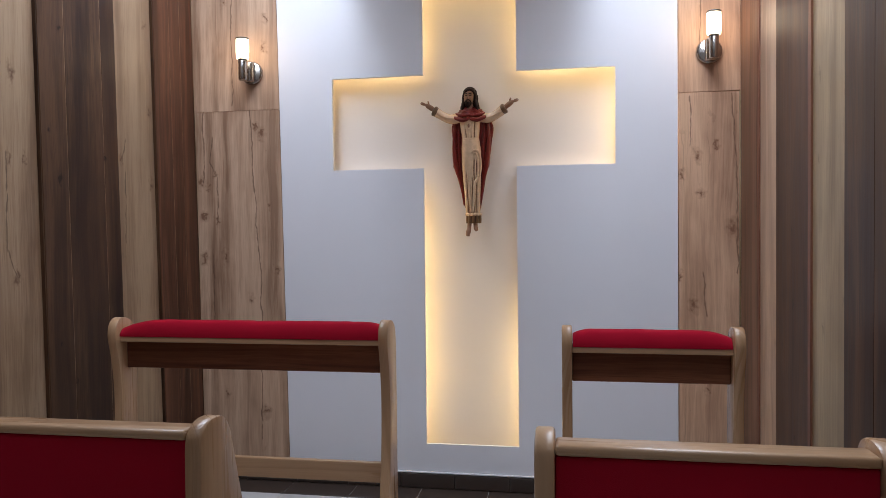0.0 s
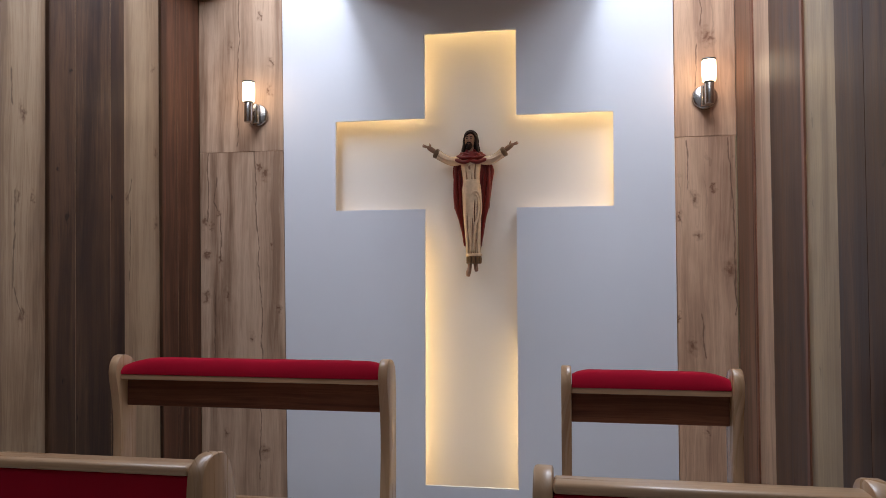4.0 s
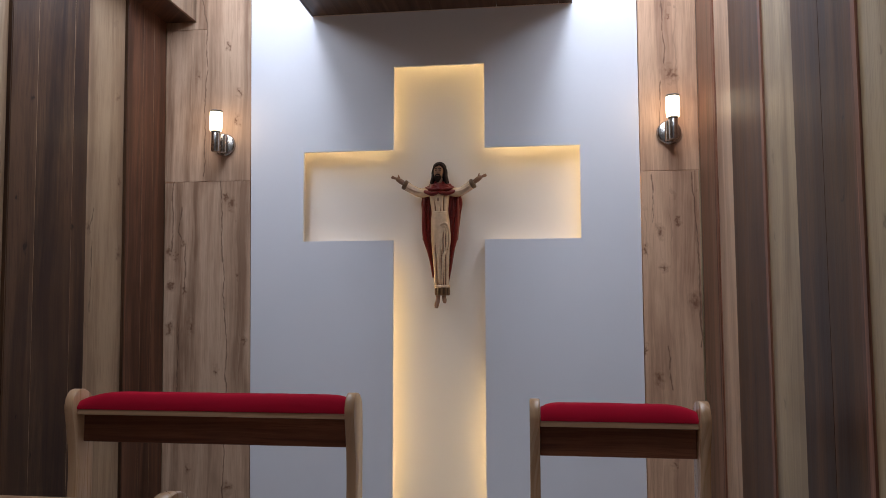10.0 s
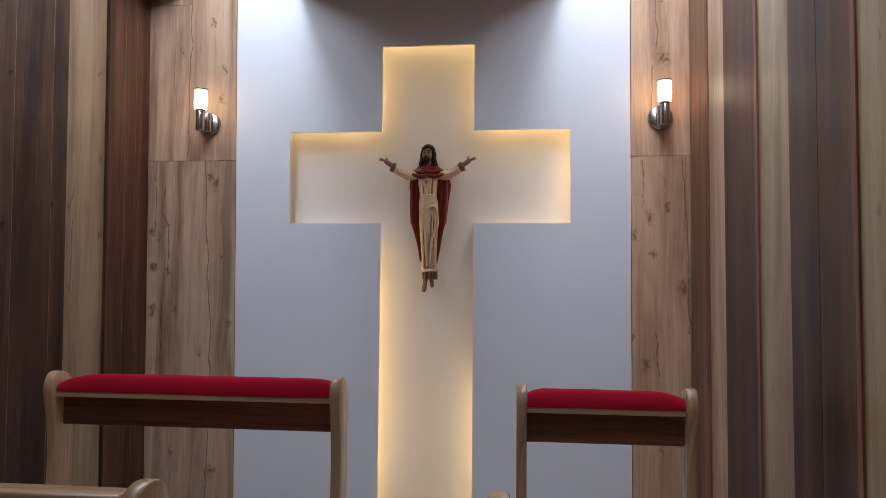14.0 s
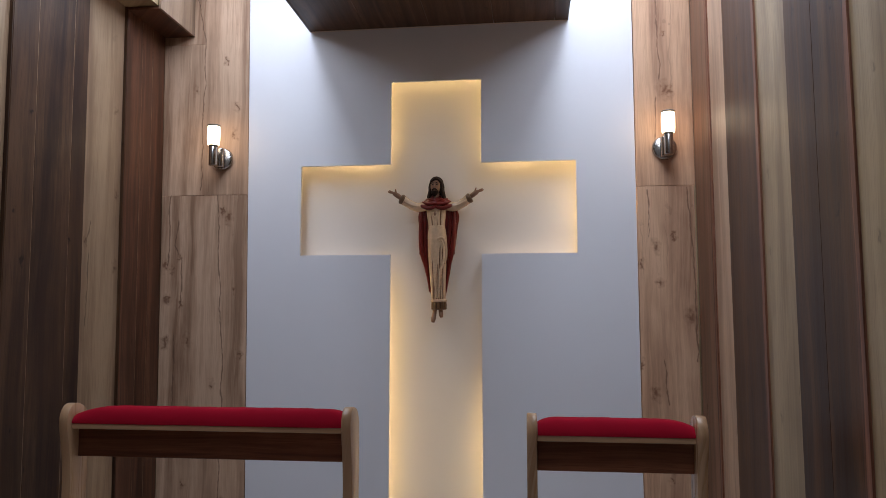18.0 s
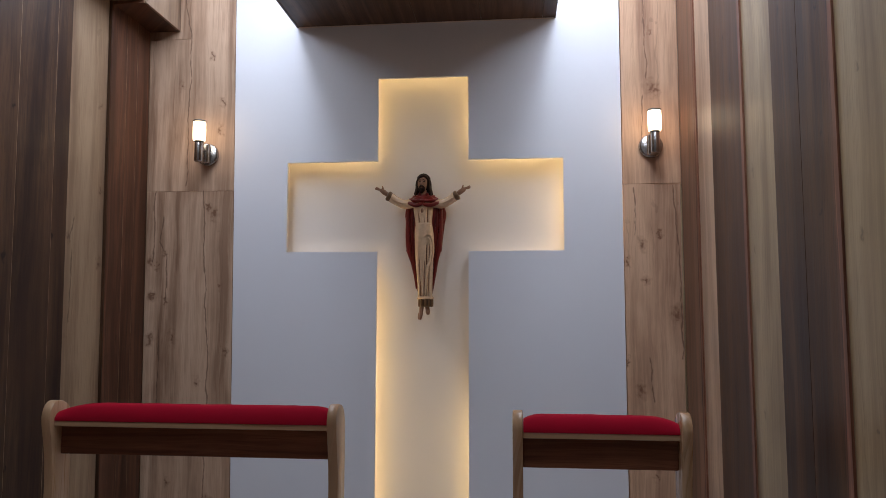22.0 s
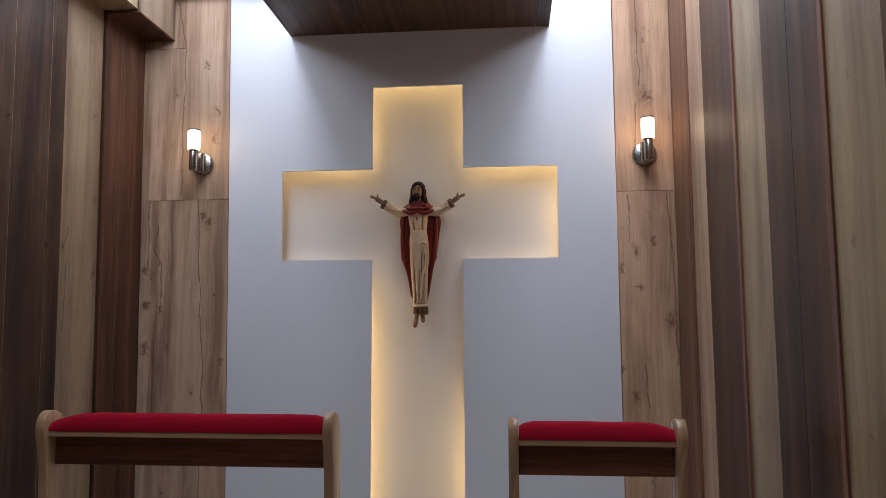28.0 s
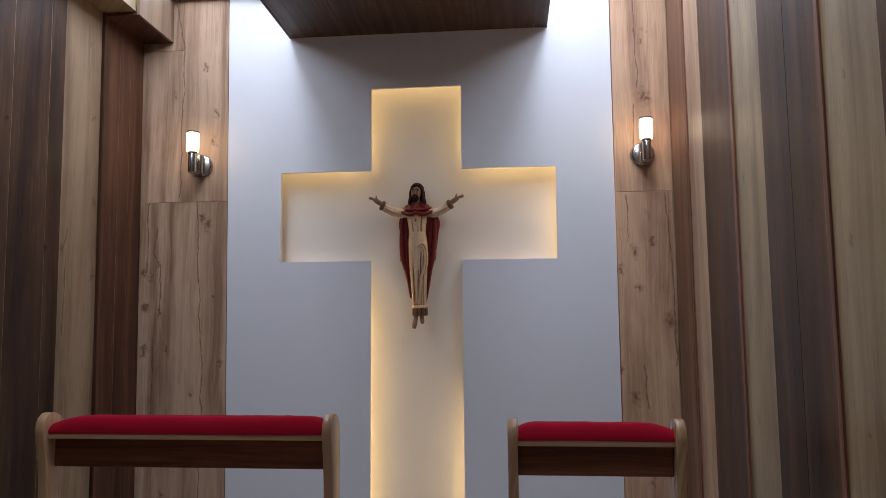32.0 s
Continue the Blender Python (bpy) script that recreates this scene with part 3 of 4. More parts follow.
structure("ceiling_panel", cp, [SOFFIT, WALNUT], "dropped ceiling panel of dark walnut boards between light slots", "ceiling panel")

# boxed beam on the left wall, clad like the wall below it
BX, BZ = -1.178, 2.537
beam = structure("boxed_beam", box(XL - 0.01, BX - 0.03, YB, 0.0, BZ + 0.03, TOP), PALE, "boxed beam clad in the dark and pale boards of the wall below", "beam")
for y0, y1, kind, seams in LEFT:
    o = DEEP if kind == "pale" else 0.0
    y1b = y1 - (0.0 if kind == "pale" else 0.001)
    box_face = box(BX - o - 0.012, BX - o, y1b, y0, BZ + o, TOP, 0.0008)
    # dark boards take the lightened colour here, as if lit from the slot
    part("beam_face_board", box_face, PALE if kind == "pale" else BEAM_LIT, beam)
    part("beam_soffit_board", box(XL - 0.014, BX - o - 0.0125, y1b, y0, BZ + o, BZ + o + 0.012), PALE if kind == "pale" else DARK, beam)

# the left corner is a little out of plumb: its boards lean inwards towards the floor


def lean(me, out_to):
    for v in me.vertices:
        if v.co.x < out_to:
            v.co.x -= 0.0153 * (v.co.z - 2.08)


for ob in (wall_left, *wall_left.children, beam, *beam.children):
    lean(ob.data, 0.0)
for ob in wall_back.children:
    lean(ob.data, -0.85)

# ---- kneelers ----


def kneeler(x0, x1, label, drop=0.0, ends=((0.16, 0.5), (0.07, 0.3)), high=0.052):
    """A kneeler with its outer sides at x0 and x1: shaped end boards, padded rest, apron and stretcher."""
    k = holder("kneeler", ((x0 + x1) / 2, -0.9, 0))
    off = Vector((-(x0 + x1) / 2, 0.9, 0))

    def put(name, bm, mat, lab=""):
        bmesh.ops.translate(bm, verts=bm.verts[:], vec=off)
        return part(name, bm, mat, k, lab)

    T = 0.032
    front = spline([(-1.01, 0.0), (-0.99, 0.10), (-0.972, 0.20), (-0.955, 0.32), (-0.934, 0.43), (-0.923, 0.55), (-0.924, 0.65), (-0.936, 0.74),
                    (-0.950, 0.80), (-0.953, 0.835), (-0.942, 0.866), (-0.916, 0.883), (-0.874, 0.876), (-0.842, 0.85), (-0.831, 0.80)], 6)
    out = front + [(-0.828, 0.70), (-0.828, 0.5), (-0.828, 0.35), (-0.82, 0.15), (-0.80, 0.0)]
    out = [(y, z - drop * 0.9 * max(0.0, min(1.0, (z - 0.4) / 0.3))) for y, z in (p[:2] for p in out)]
    for a in (x0, x1 - T):
        put("end_board", slab(out, a, a + T, 0.0045), OAK_Z)
    i0, i1 = x0 + T, x1 - T
    put("rest_board", box(i0, i1, -0.930, -0.842, 0.800 - drop, 0.818 - drop, 0.003, 2), OAK_X)
    put("apron", box(i0, i1, -0.888, -0.868, 0.703 - drop, 0.7995 - drop, 0.002), APRON)
    put("stretcher", box(i0, i1, -0.905, -0.883, 0.338, 0.406, 0.004, 2), OAK_X, "lacquered oak stretcher rail")
    put("cushion", cushion(i0 + 0.002, i1 - 0.002, -0.932, -0.838, 0.8185 - drop, high, ends), RED, "red velour padded rest")
    tagged(k, label, "kneeler", "kneelers before the altar wall")
    return k


def cushion(x0, x1, y0, y1, z, high, ends=((0.09, 0.4), (0.05, 0.22))):
    """A stuffed pad, flat below, domed above, rounded off at its ends."""
    bm = bmesh.new()
    nx, ny = 96, 20
    g = {}
    for i in range(nx + 1):
        for j in range(ny + 1):
            u, w = i / nx, j / ny
            u = 0.5 - 0.5 * math.cos(math.pi * u)
            run, dip = ends[0] if u < 0.5 else ends[1]
            ex = min(1, min(u, 1 - u) * (x1 - x0) / run)
            ey = min(1, min(w, 1 - w) * 2.6)
            h = high * (1 - (1 - ex) ** 2.6 * dip) * (1 - (1 - ey) ** 2.6) ** 0.7
            h += (0.0016 * noise.noise(Vector((u * 11 * (x1 - x0), w * 1.5, x0))) + 0.0009 * noise.noise(Vector((u * 60 * (x1 - x0), w * 5, x0)))) * ex * min(1, high / 0.04)
            g[i, j] = bm.verts.new((x0 + u * (x1 - x0), y0 + w * (y1 - y0), z + 0.008 + max(h - 0.006, 0.0)))
    for i in range(nx):
        for j in range(ny):
            bm.faces.new((g[i, j], g[i + 1, j], g[i + 1, j + 1], g[i, j + 1]))
    rim = [e for e in bm.edges if len(e.link_faces) == 1]
    res = bmesh.ops.extrude_edge_only(bm, edges=rim)
    low = [v for v in res["geom"] if isinstance(v, bmesh.types.BMVert)]
    for v in low:
        v.co.z = z
    bmesh.ops.contextual_create(bm, geom=[e for e in bm.edges if len(e.link_faces) == 1])
    bmesh.ops.recalc_face_normals(bm, faces=bm.faces[:])
    return smooth(bm, 60)


kneeler(-1.147, -0.149, "long lacquered oak kneeler with red padded top rest")
kneeler(0.407, 0.951, "short lacquered oak kneeler with red padded top rest", 0.011, ((0.07, 0.32), (0.12, 0.42)), 0.048)

# ---- pews ----


def pew(x0, x1, label):
    p = holder("pew", ((x0 + x1) / 2, -2.1, 0))
    off = Vector((-(x0 + x1) / 2, 2.1, 0))

    def put(name, bm, mat, lab=""):
        bmesh.ops.translate(bm, verts=bm.verts[:], vec=off)
        return part(name, bm, mat, p, lab)

    T = 0.029
    top = spline([(-2.196, 0.70), (-2.196, 0.80), (-2.195, 0.842), (-2.189, 0.864), (-2.170, 0.878), (-2.143, 0.8815), (-2.115, 0.874),
                  (-2.096, 0.850), (-2.084, 0.815), (-2.072, 0.776), (-2.056, 0.725), (-2.03, 0.64), (-1.98, 0.56), (-1.88, 0.50), (-1.75, 0.46)], 6)
    out = [(-2.206, 0.0), (-2.196, 0.35)] + top + [(-1.72, 0.40), (-1.74, 0.2), (-1.74, 0.0)]
    for a in (x0, x1 - T):
        put("end_board", slab(out, a, a + T, 0.005), OAK_Z)
    i0, i1 = x0 + T, x1 - T
    put("top_rail", smooth(box(i0, i1, -2.192, -2.142, 0.8535, 0.8695, 0.006, 3)), OAK_X)
    put("back_pad", smooth(box(i0, i1, -2.186, -2.169, 0.43, 0.853, 0.005, 2)), RED, "red velour back panel")
    put("back_board", box(i0, i1, -2.1685, -2.145, 0.40, 0.853), APRON)
    put("seat", box(i0, i1, -2.14, -1.74, 0.40, 0.43, 0.004), OAK_X)
    put("seat_pad", cushion(i0 + 0.004, i1 - 0.004, -2.13, -1.745, 0.4305, 0.05), RED, "red velour seat pad")
    tagged(p, label, "pew", "pews facing the altar wall")
    return p


pew(-1.12, -0.130, "long lacquered oak pew with red upholstered back")
pew(0.3745, 0.858, "short lacquered oak pew with red upholstered back")

# ---- wall lamps ----


def wall_lamp(x, z, label):
    """Round steel plate at (x, z), an arm, a cup and an upright opal glass."""
    k = holder("wall_lamp", (x, 0.004, z))
    plate_bm = lathe([(0.0, 0.0), (0.052, 0.0), (0.054, 0.003), (0.052, 0.014), (0.044, 0.019), (0.001, 0.02)], 32)
    bmesh.ops.rotate(plate_bm, verts=plate_bm.verts[:], matrix=Matrix.Rotation(radians(90), 3, "X"))
    part("back_plate", plate_bm, STEEL, k)
    part("boss", lathe([(0.0, -0.044), (0.019, -0.044), (0.021, -0.041), (0.021, 0.038), (0.019, 0.044), (0.012, 0.048), (0.001, 0.049)], 24, (0, -0.030, 0)), STEEL, k)
    arm = lathe([(0.008, 0.0), (0.008, 0.075)], 14)
    bmesh.ops.rotate(arm, verts=arm.verts[:], matrix=Matrix.Rotation(radians(90), 3, "X"))
    bmesh.ops.translate(arm, verts=arm.verts[:], vec=(0, -0.02, 0.012))
    part("arm", arm, STEEL, k)
    arm = lathe([(0.006, 0.0), (0.006, 0.075)], 14)
    bmesh.ops.rotate(arm, verts=arm.verts[:], matrix=Matrix.Rotation(radians(90), 3, "X"))
    bmesh.ops.translate(arm, verts=arm.verts[:], vec=(0, -0.02, -0.016))
    part("arm", arm, STEEL, k)
    cup = part("cup", lathe([(0.0, -0.052), (0.017, -0.052), (0.0195, -0.049), (0.0195, 0.034), (0.018, 0.038), (0.001, 0.038)], 28, (0, -0.105, 0)), STEEL, k)
    part("collar", lathe([(0.0, 0.038), (0.021, 0.038), (0.021, 0.043), (0.001, 0.043)], 28, (0, -0.105, 0)), SCREW, cup)
    sh = part("shade", lathe([(0.0, 0.0435), (0.026, 0.0435), (0.0282, 0.05), (0.0296, 0.075), (0.0296, 0.105), (0.0282, 0.132), (0.001, 0.133)], 32, (0, -0.105, 0)), OPAL, cup,
              "glowing opal glass cylinder")
    sh.visible_shadow = False
    part("rim", lathe([(0.0, 0.1335), (0.0288, 0.1335), (0.0292, 0.136), (0.0285, 0.139), (0.001, 0.1395)], 32, (0, -0.105, 0)), SCREW, cup, "thin dark steel rim")
    b = bpy.data.lights.new("bulb", "POINT")
    b.energy, b.color, b.shadow_soft_size = BULB_W, BULB, 0.03
    ob = new("bulb", b)
    ob.location = (x, -0.101, z + 0.092)
    tagged(k, label, "wall lamp", "wall lamps beside the cross")
    return k


wall_lamp(-1.027, 1.925, "lit wall lamp with opal glass cylinder and brushed steel bracket")
wall_lamp(1.024, 1.922, "lit wall lamp with opal glass cylinder and brushed steel bracket")

# ---- statue ----


def loft(bm, rings, slot, n=28, fold=0.0, waves=9, grooves=()):
    """Rings of (x, y, z, rx, ry) skinned into one closed skin with soft folds. grooves: hollows down the front, as
    (place across from -1 to 1, width, depth, top, bottom)."""
    rows = []
    for x, y, z, rx, ry in rings:
        row = []
        for k in range(n):
            a = 2 * math.pi * k / n
            s = 1 + fold * math.cos(waves * a + 2.0 * math.sin(z * 14))
            if math.sin(a) < 0.2:
                for u0, w, depth, top, low in grooves:
                    along = max(0.0, min(1.0, (top - z) / 0.05, (z - low) / 0.02 + 0.4))
                    s -= depth * along * math.exp(-((math.cos(a) - u0) / w) ** 2)
            row.append(bm.verts.new((x + rx * s * math.cos(a), y + ry * s * math.sin(a), z)))
        rows.append(row)
    fs = []
    for a, b in zip(rows, rows[1:]):
        for k in range(n):
            fs.append(bm.faces.new((a[k], a[(k + 1) % n], b[(k + 1) % n], b[k])))
    fs.append(bm.faces.new(rows[0][::-1]))
    fs.append(bm.faces.new(rows[-1]))
    for f in fs:
        f.material_index, f.smooth = slot, True


def dense(rings, k=6):
    """More rings between the given ones, on a smooth line."""
    at = spline([r[:3] for r in rings], k)
    size = spline([(r[3], r[4], 0.0) for r in rings], k)
    return [(*p, q[0], q[1]) for p, q in zip(at, size)]


def limb(bm, points, radii, slot, n=12, k=5):
    """A tube on a smooth line through the points, swelling from radius to radius."""
    line = spline(points, k)
    size = spline([(r, 0.0, 0.0) for r in radii], k)
    tube(bm, [(p, q[0]) for p, q in zip(line, size)], slot, n)


def tube(bm, line, slot, n=12, flat=1.0):
    """A limb along (point, radius) pairs."""
    rows = []
    for i, (p, r) in enumerate(line):
        p = Vector(p)
        d = (Vector(line[min(i + 1, len(line) - 1)][0]) - Vector(line[max(i - 1, 0)][0])).normalized()
        u = d.cross(Vector((0, 1, 0))).normalized()
        w = d.cross(u)
        rows.append([bm.verts.new(p + u * r * math.cos(2 * math.pi * k / n) + w * r * flat * math.sin(2 * math.pi * k / n)) for k in range(n)])
    fs = []
    for a, b in zip(rows, rows[1:]):
        for k in range(n):
            fs.append(bm.faces.new((a[k], a[(k + 1) % n], b[(k + 1) % n], b[k])))
    fs.append(bm.faces.new(rows[0][::-1]))
    fs.append(bm.faces.new(rows[-1]))
    for f in fs:
        f.material_index, f.smooth = slot, True


def statue():
    bm = bmesh.new()
    Y = 0.03
    # long robe, gathered at the waist, with deep hollows between the folds
    folds = ((-0.62, 0.10, 0.16, 1.47, 1.24), (-0.22, 0.08, 0.22, 1.40, 1.24), (0.10, 0.07, 0.30, 1.42, 1.24), (0.36, 0.07, 0.30, 1.50, 1.24),
             (0.66, 0.08, 0.20, 1.52, 1.24), (-0.42, 0.06, 0.14, 1.34, 1.24))
    loft(bm, dense([(0.010, Y, 1.242, 0.033, 0.024), (0.009, Y, 1.27, 0.0335, 0.024), (0.008, Y, 1.31, 0.0345, 0.025), (0.007, Y, 1.36, 0.037, 0.026), (0.006, Y, 1.41, 0.040, 0.027),
                    (0.005, Y, 1.46, 0.0425, 0.029), (0.005, Y, 1.51, 0.044, 0.030), (0.003, Y, 1.55, 0.043, 0.029), (0.002, Y, 1.588, 0.0375, 0.026)]), 0, 128, 0.012, 9, folds)
    loft(bm, dense([(0.002, Y, 1.584, 0.0375, 0.026), (0.001, Y, 1.61, 0.0395, 0.028), (0.0, Y, 1.64, 0.0435, 0.030), (0.0, Y, 1.67, 0.047, 0.029),
                    (0.0, Y + 0.003, 1.70, 0.05, 0.026), (0.0, Y + 0.004, 1.715, 0.03, 0.02)]), 0, 96, 0.012, 8,
         ((-0.5, 0.12, 0.12, 1.66, 1.58), (0.15, 0.1, 0.10, 1.63, 1.58), (0.55, 0.1, 0.16, 1.68, 1.58)))
    loft(bm, dense([(0.002, Y, 1.581, 0.036, 0.024), (0.002, Y, 1.584, 0.0388, 0.0272), (0.002, Y, 1.590, 0.0388, 0.0272), (0.002, Y, 1.593, 0.036, 0.024)], 3), 0, 64)
    # pale piping and the dull gold band under it
    loft(bm, dense([(0.011, Y, 1.243, 0.033, 0.023), (0.011, Y, 1.246, 0.0365, 0.0265), (0.011, Y, 1.252, 0.0365, 0.0265), (0.011, Y, 1.256, 0.033, 0.023)], 3), 0, 96, 0.03, 11)
    loft(bm, dense([(0.012, Y, 1.208, 0.026, 0.018), (0.012, Y, 1.211, 0.0325, 0.0235), (0.012, Y, 1.228, 0.0335, 0.0245), (0.012, Y, 1.244, 0.0325, 0.0235)], 4), 4, 96, 0.07, 11)
    # mantle behind the robe: two hanging wings with a step at knee height
    loft(bm, dense([(0.008, 0.050, 1.262, 0.030, 0.008), (0.006, 0.050, 1.32, 0.043, 0.012), (0.003, 0.050, 1.40, 0.059, 0.015), (0.001, 0.050, 1.452, 0.071, 0.016), (0.001, 0.050, 1.466, 0.079, 0.017),
                    (0.003, 0.048, 1.50, 0.080, 0.016), (0.006, 0.048, 1.58, 0.086, 0.016), (0.008, 0.048, 1.645, 0.091, 0.016), (0.002, 0.048, 1.70, 0.07, 0.016)]), 1, 120, 0.05, 15)
    for s in (-1, 1):
        limb(bm, [(s * 0.074 + 0.006, Y + 0.008, 1.66), (s * 0.078 + 0.004, Y + 0.005, 1.58), (s * 0.070 + 0.002, Y + 0.004, 1.475), (s * 0.050 + 0.004, Y + 0.008, 1.39), (s * 0.036 + 0.006, Y + 0.010, 1.29)],
             (0.007, 0.009, 0.011, 0.007, 0.005), 1)
        limb(bm, [(s * 0.055 + 0.006, Y + 0.008, 1.66), (s * 0.058 + 0.004, Y + 0.006, 1.58), (s * 0.054 + 0.003, Y + 0.007, 1.48), (s * 0.043 + 0.006, Y + 0.010, 1.36)], (0.004, 0.006, 0.007, 0.004), 1)
    # shoulder cape with a thick rolled edge that dips to the breast
    loft(bm, dense([(0.002, Y + 0.010, 1.680, 0.076, 0.028), (0.002, Y + 0.006, 1.686, 0.084, 0.034), (0.002, Y + 0.005, 1.698, 0.077, 0.033), (0.002, Y + 0.006, 1.712, 0.058, 0.029),
                    (0.001, Y + 0.006, 1.724, 0.040, 0.024), (0.0, Y + 0.006, 1.734, 0.024, 0.018)]), 1, 96, 0.04, 11)
    for s in (-1, 1):
        limb(bm, [(s * 0.088 + 0.002, Y + 0.004, 1.692), (s * 0.064 + 0.002, Y - 0.020, 1.682), (s * 0.036 + 0.002, Y - 0.032, 1.671), (s * 0.014, Y - 0.034, 1.673), (0.0, Y - 0.033, 1.681)],
             (0.005, 0.0085, 0.010, 0.0085, 0.006), 1, 14)
        limb(bm, [(s * 0.066 + 0.002, Y - 0.010, 1.703), (s * 0.042 + 0.002, Y - 0.024, 1.694), (s * 0.020, Y - 0.028, 1.690), (0.0, Y - 0.027, 1.694)], (0.004, 0.007, 0.007, 0.005), 1)
        limb(bm, [(s * 0.050 + 0.002, Y + 0.002, 1.718), (s * 0.030 + 0.001, Y - 0.014, 1.714), (s * 0.012, Y - 0.020, 1.708), (0.0, Y - 0.021, 1.708)], (0.004, 0.006, 0.005, 0.004), 1)
    # sleeves that widen to dark cuffs, then palms with fingers spread
    for s in (-1, 1):
        limb(bm, [(s * 0.045, Y + 0.004, 1.688), (s * 0.085, Y - 0.004, 1.680), (s * 0.122, Y - 0.016, 1.694), (s * 0.154, Y - 0.028, 1.714)], (0.023, 0.0215, 0.020, 0.0215), 0, 24)
        limb(bm, [(s * 0.066, Y - 0.018, 1.683), (s * 0.10, Y - 0.027, 1.683), (s * 0.142, Y - 0.044, 1.702)], (0.003, 0.005, 0.004), 0)
        limb(bm, [(s * 0.075, Y - 0.012, 1.668), (s * 0.11, Y - 0.022, 1.674), (s * 0.146, Y - 0.036, 1.696)], (0.003, 0.005, 0.005), 0)
        limb(bm, [(s * 0.148, Y - 0.025, 1.709), (s * 0.158, Y - 0.029, 1.716), (s * 0.163, Y - 0.03, 1.719)], (0.021, 0.0235, 0.019), 4, 20)
        limb(bm, [(s * 0.156, Y - 0.028, 1.718), (s * 0.175, Y - 0.033, 1.731), (s * 0.190, Y - 0.035, 1.741), (s * 0.197, Y - 0.035, 1.745)], (0.010, 0.0115, 0.010, 0.006), 3)
        for dx, dz, r in ((0.029, 0.006, 0.0036), (0.030, 0.0105, 0.0038), (0.027, 0.0155, 0.0038), (0.006, 0.020, 0.0038)):
            b = Vector((s * (0.186 + (dx - 0.02) * 0.4), Y - 0.035, 1.741))
            tube(bm, [(b, r), (b + Vector((s * dx * 0.6, -0.002, dz * 0.6)), r), (b + Vector((s * dx, 0, dz)), r * 0.6)], 3, 8)
    # neck, head, hair and beard as plain rounded forms
    loft(bm, dense([(0, Y - 0.004, 1.70, 0.018, 0.017), (0, Y - 0.004, 1.72, 0.0155, 0.016), (0, Y - 0.004, 1.745, 0.015, 0.016)], 3), 3, 20)
    loft(bm, dense([(-0.004, Y - 0.010, 1.735, 0.008, 0.009), (-0.004, Y - 0.011, 1.748, 0.017, 0.019), (-0.004, Y - 0.010, 1.766, 0.0215, 0.0235), (-0.003, Y - 0.008, 1.784, 0.0235, 0.025),
                    (-0.002, Y - 0.005, 1.80, 0.022, 0.023), (-0.002, Y, 1.812, 0.012, 0.013)]), 3, 40)
    limb(bm, [(-0.004, Y - 0.031, 1.784), (-0.005, Y - 0.036, 1.774), (-0.005, Y - 0.038, 1.768), (-0.005, Y - 0.032, 1.764)], (0.0022, 0.0028, 0.0038, 0.003), 3, 10)
    for s in (-1, 1):
        limb(bm, [(s * 0.003 - 0.004, Y - 0.0325, 1.787), (s * 0.009 - 0.004, Y - 0.0325, 1.789), (s * 0.016 - 0.004, Y - 0.027, 1.785)], (0.0012, 0.0017, 0.0012), 2, 8)
        limb(bm, [(s * 0.005 - 0.004, Y - 0.0325, 1.7795), (s * 0.010 - 0.004, Y - 0.032, 1.780), (s * 0.0145 - 0.004, Y - 0.0285, 1.779)], (0.0012, 0.002, 0.0012), 2, 8)
        limb(bm, [(-0.005, Y - 0.0355, 1.7605), (s * 0.007 - 0.005, Y - 0.033, 1.7585), (s * 0.013 - 0.005, Y - 0.027, 1.752)], (0.0026, 0.003, 0.0022), 2, 8)
    loft(bm, dense([(-0.006, Y - 0.022, 1.727, 0.005, 0.005), (-0.006, Y - 0.020, 1.738, 0.0125, 0.012), (-0.005, Y - 0.018, 1.748, 0.0165, 0.0155), (-0.005, Y - 0.016, 1.7545, 0.0165, 0.0145)]), 2, 32, 0.05, 9)
    loft(bm, dense([(0.006, Y + 0.018, 1.705, 0.030, 0.012), (0.004, Y + 0.014, 1.73, 0.035, 0.018), (0.001, Y + 0.011, 1.76, 0.0325, 0.022), (0.0, Y + 0.008, 1.79, 0.031, 0.026),
                    (0.0, Y + 0.002, 1.805, 0.029, 0.028), (0.0, Y + 0.002, 1.818, 0.018, 0.02), (0.0, Y + 0.002, 1.823, 0.006, 0.007)]), 2, 64, 0.035, 15)
    limb(bm, [(-0.022, Y - 0.018, 1.792), (-0.010, Y - 0.027, 1.803), (0.003, Y - 0.026, 1.807), (0.015, Y - 0.022, 1.801), (0.022, Y - 0.016, 1.790)], (0.005, 0.006, 0.0055, 0.006, 0.005), 2, 12)
    for s in (-1, 1):
        drop = 0.010 if s > 0 else 0.0
        limb(bm, [(s * 0.018 - 0.001, Y - 0.016, 1.802), (s * 0.025, Y - 0.012, 1.785), (s * 0.026, Y - 0.010, 1.762), (s * 0.030, Y - 0.012, 1.738), (s * 0.035 + 0.002, Y - 0.012, 1.714 - drop)],
             (0.006, 0.0075, 0.0075, 0.008, 0.004), 2)
        limb(bm, [(s * 0.024, Y - 0.004, 1.80), (s * 0.031, Y, 1.778), (s * 0.032, Y, 1.755), (s * 0.038, Y, 1.73), (s * 0.041 + 0.002, Y - 0.002, 1.716 - drop)], (0.005, 0.006, 0.006, 0.006, 0.003), 2)
    # feet
    limb(bm, [(-0.006, Y, 1.225), (-0.008, Y - 0.004, 1.19), (-0.011, Y - 0.014, 1.17), (-0.013, Y - 0.02, 1.152)], (0.011, 0.0095, 0.011, 0.008), 3, 14)
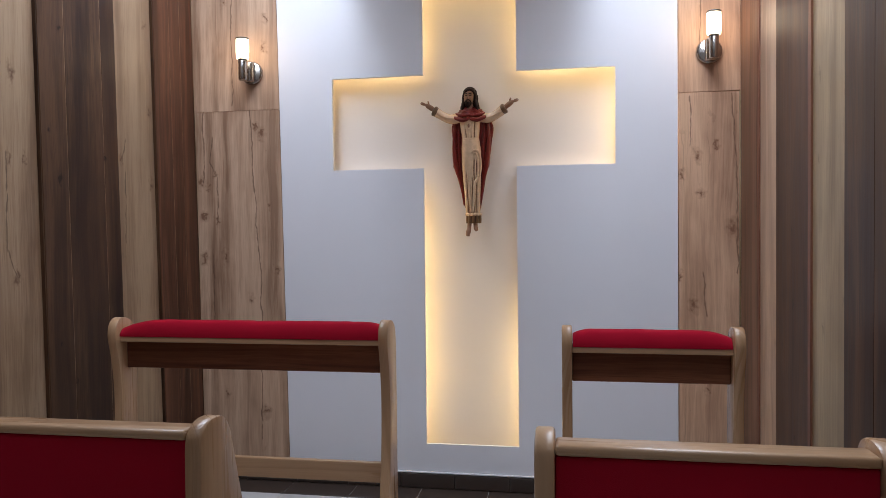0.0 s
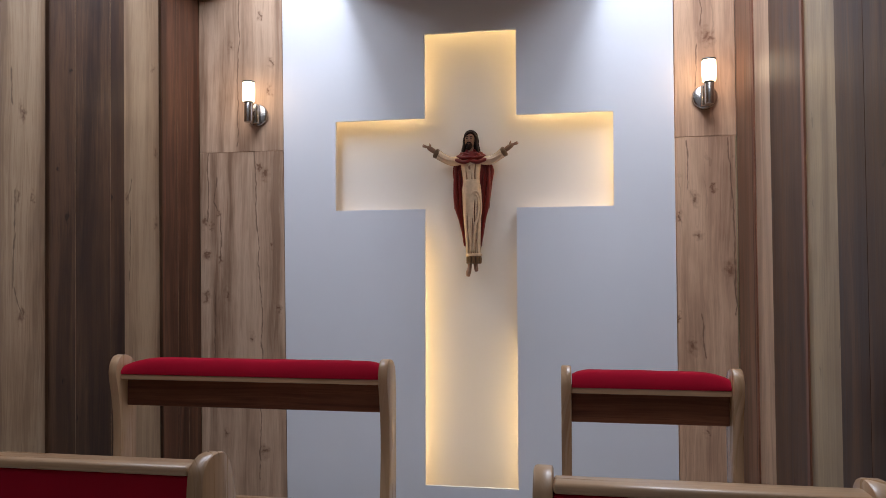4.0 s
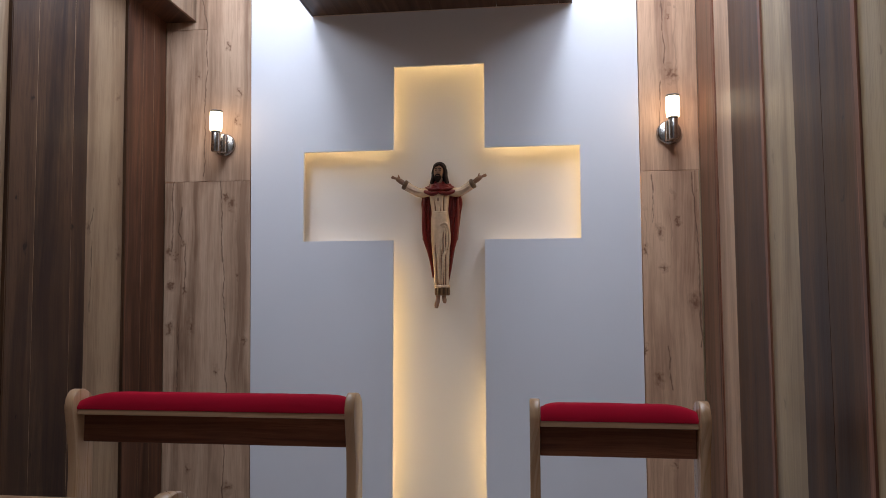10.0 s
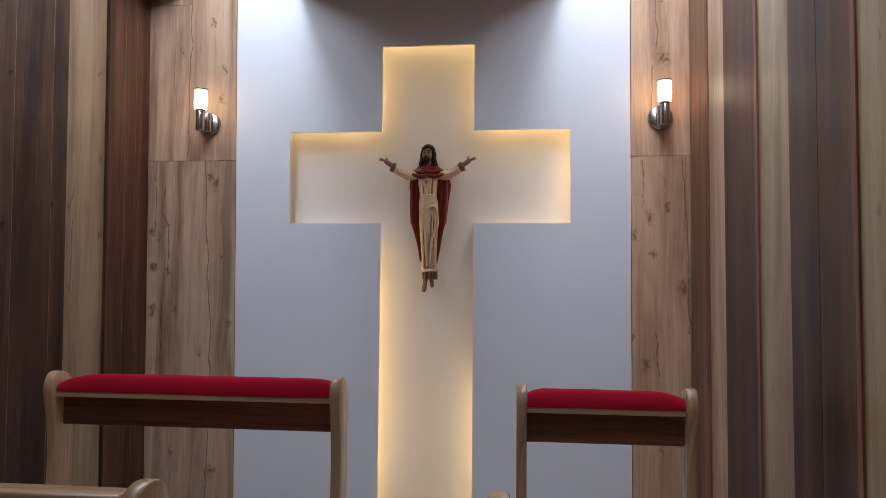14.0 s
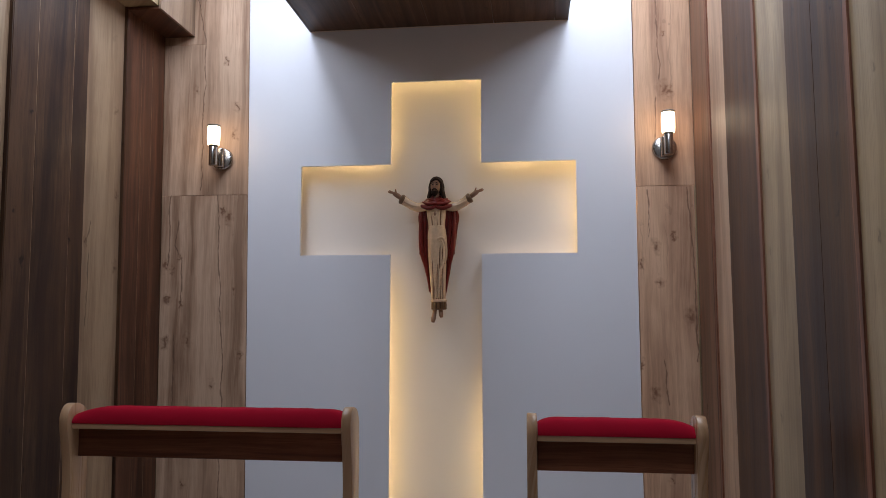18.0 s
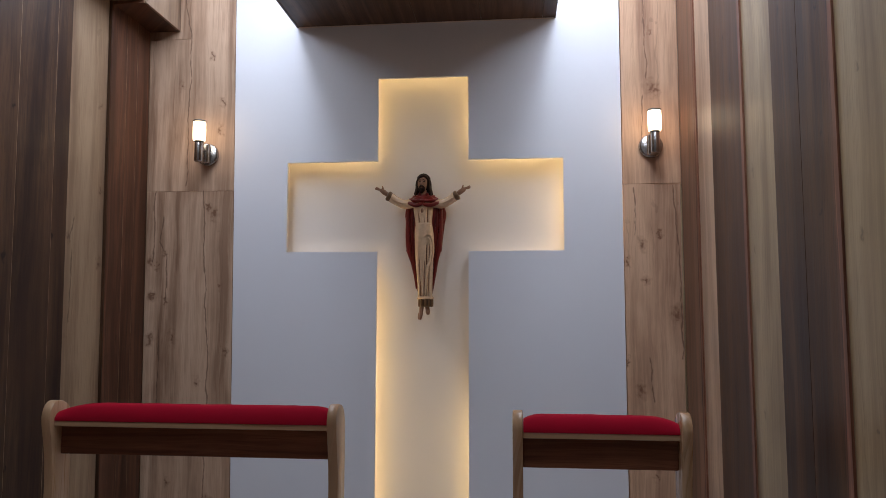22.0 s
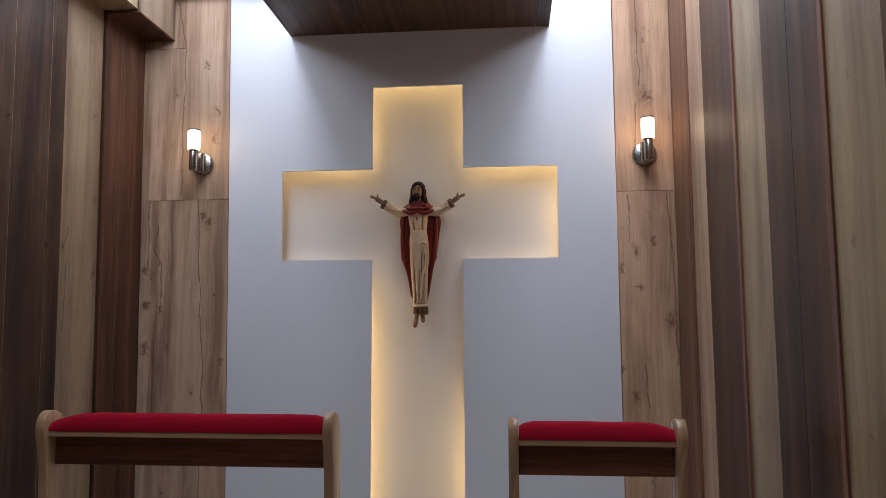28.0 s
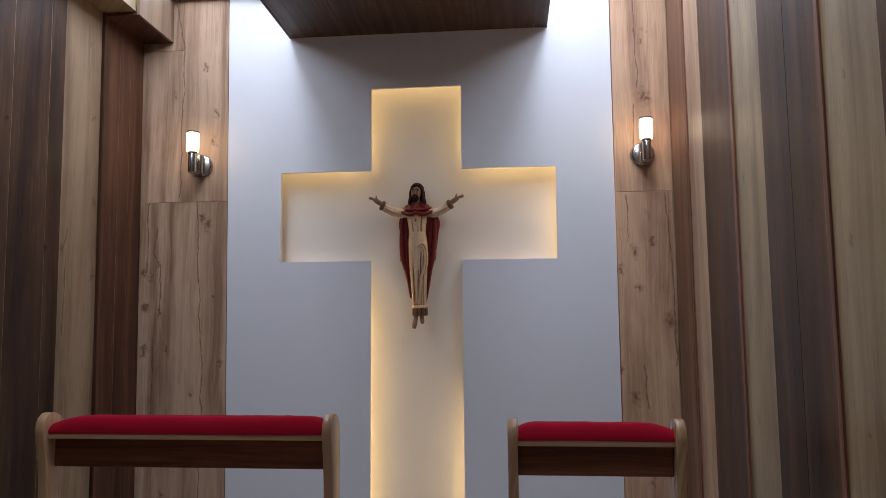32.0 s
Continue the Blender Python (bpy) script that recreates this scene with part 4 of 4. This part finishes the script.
    limb(bm, [(0.018, Y + 0.004, 1.225), (0.020, Y + 0.002, 1.20), (0.023, Y - 0.008, 1.186), (0.025, Y - 0.014, 1.175)], (0.011, 0.0095, 0.010, 0.007), 3, 14)
    # cloth caught up over one knee, falling away in long folds, and a medallion on the breast
    limb(bm, [(0.008, Y - 0.030, 1.524), (0.020, Y - 0.031, 1.537), (0.036, Y - 0.024, 1.532), (0.045, Y - 0.015, 1.50), (0.046, Y - 0.013, 1.45), (0.040, Y - 0.014, 1.415)], (0.003, 0.005, 0.0065, 0.0065, 0.006, 0.004), 0, 14)
    limb(bm, [(0.016, Y - 0.030, 1.518), (0.027, Y - 0.029, 1.522), (0.036, Y - 0.023, 1.495), (0.036, Y - 0.022, 1.44), (0.028, Y - 0.024, 1.395)], (0.002, 0.004, 0.005, 0.005, 0.004), 0, 12)
    limb(bm, [(0.030, Y - 0.022, 1.41), (0.023, Y - 0.025, 1.39), (0.017, Y - 0.025, 1.34), (0.014, Y - 0.023, 1.26)], (0.004, 0.0065, 0.005, 0.004), 0, 14)
    limb(bm, [(-0.004, Y - 0.027, 1.42), (-0.002, Y - 0.027, 1.36), (0.002, Y - 0.024, 1.26)], (0.002, 0.0045, 0.004), 0, 12)
    limb(bm, [(-0.021, Y - 0.022, 1.50), (-0.020, Y - 0.023, 1.40), (-0.013, Y - 0.021, 1.26)], (0.002, 0.004, 0.0035), 0, 12)
    ring = [(-0.003 + 0.0095 * math.cos(a), Y - 0.030, 1.645 + 0.014 * math.sin(a)) for a in [2 * math.pi * k / 14 for k in range(15)]]
    tube(bm, [(p, 0.0022) for p in ring], 0, 8)
    loft(bm, [(-0.003, Y - 0.029, 1.637, 0.003, 0.002), (-0.003, Y - 0.0305, 1.645, 0.005, 0.003), (-0.003, Y - 0.029, 1.653, 0.003, 0.002)], 3, 14)
    # peg that fixes it to the wall
    box(-0.012, 0.016, 0.05, 0.0905, 1.52, 1.60, 0.0, 1, bm)
    bm.normal_update()
    return bm


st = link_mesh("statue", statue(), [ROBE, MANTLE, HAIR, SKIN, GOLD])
tagged(st, "painted wooden statue in cream robe and red mantle on the wall", "statue")

# ---- floor tiles and skirting ----
TS = 0.307


def tile_mesh(name, sx, sy, sz, mat):
    bm = box(-sx / 2, sx / 2, -sy / 2, sy / 2, -sz, 0, 0.0012)
    me = bpy.data.meshes.new(name)
    bm.to_mesh(me)
    bm.free()
    me.materials.append(mat)
    return me


def piece(me, name, parent, x, y, z):
    ob = new(name, me)
    ob.parent = parent
    ob.location = (x, y, z)
    return ob


dark = tile_mesh("dark_tile", TS - 0.003, 0.152, 0.008, TILE_D)
light = tile_mesh("light_tile", TS - 0.003, TS - 0.003, 0.008, TILE_L)
skirt = tile_mesh("skirting_tile", 0.25 - 0.003, 0.064, 0.008, TILE_D)
x = -0.54 - 3 * TS + TS / 2
while x < XR + 0.1:
    piece(dark, "dark_tile", floor, x, -0.0805, 0)
    y = -0.158 - TS / 2
    while y > YB - 0.1:
        piece(light, "light_tile", floor, x, y, 0)
        y -= TS
    x += TS
base = structure("baseboard", box(XL, XR, 0.0, 0.07, 0.0, 0.0745), GROUT, "dark brown tile skirting along the altar wall", "baseboard")
x = XL + 0.125
while x < XR:
    ob = piece(skirt, "skirting_tile", base, x, -0.0085, 0.035)
    ob.rotation_euler = (radians(90), 0, 0)
    x += 0.25
part("skirting_bead", box(XL, XR, -0.0095, 0.0, 0.0705, 0.0775, 0.0015), WHITE, base, "white bead on top of the skirting")
structure("ceiling_trim", box(-0.603, 0.610, -0.007, -0.0025, PANEL_Z - 0.004, PANEL_Z + 0.0), CREAM, "thin pale trim where the ceiling panel meets the wall", "trim")
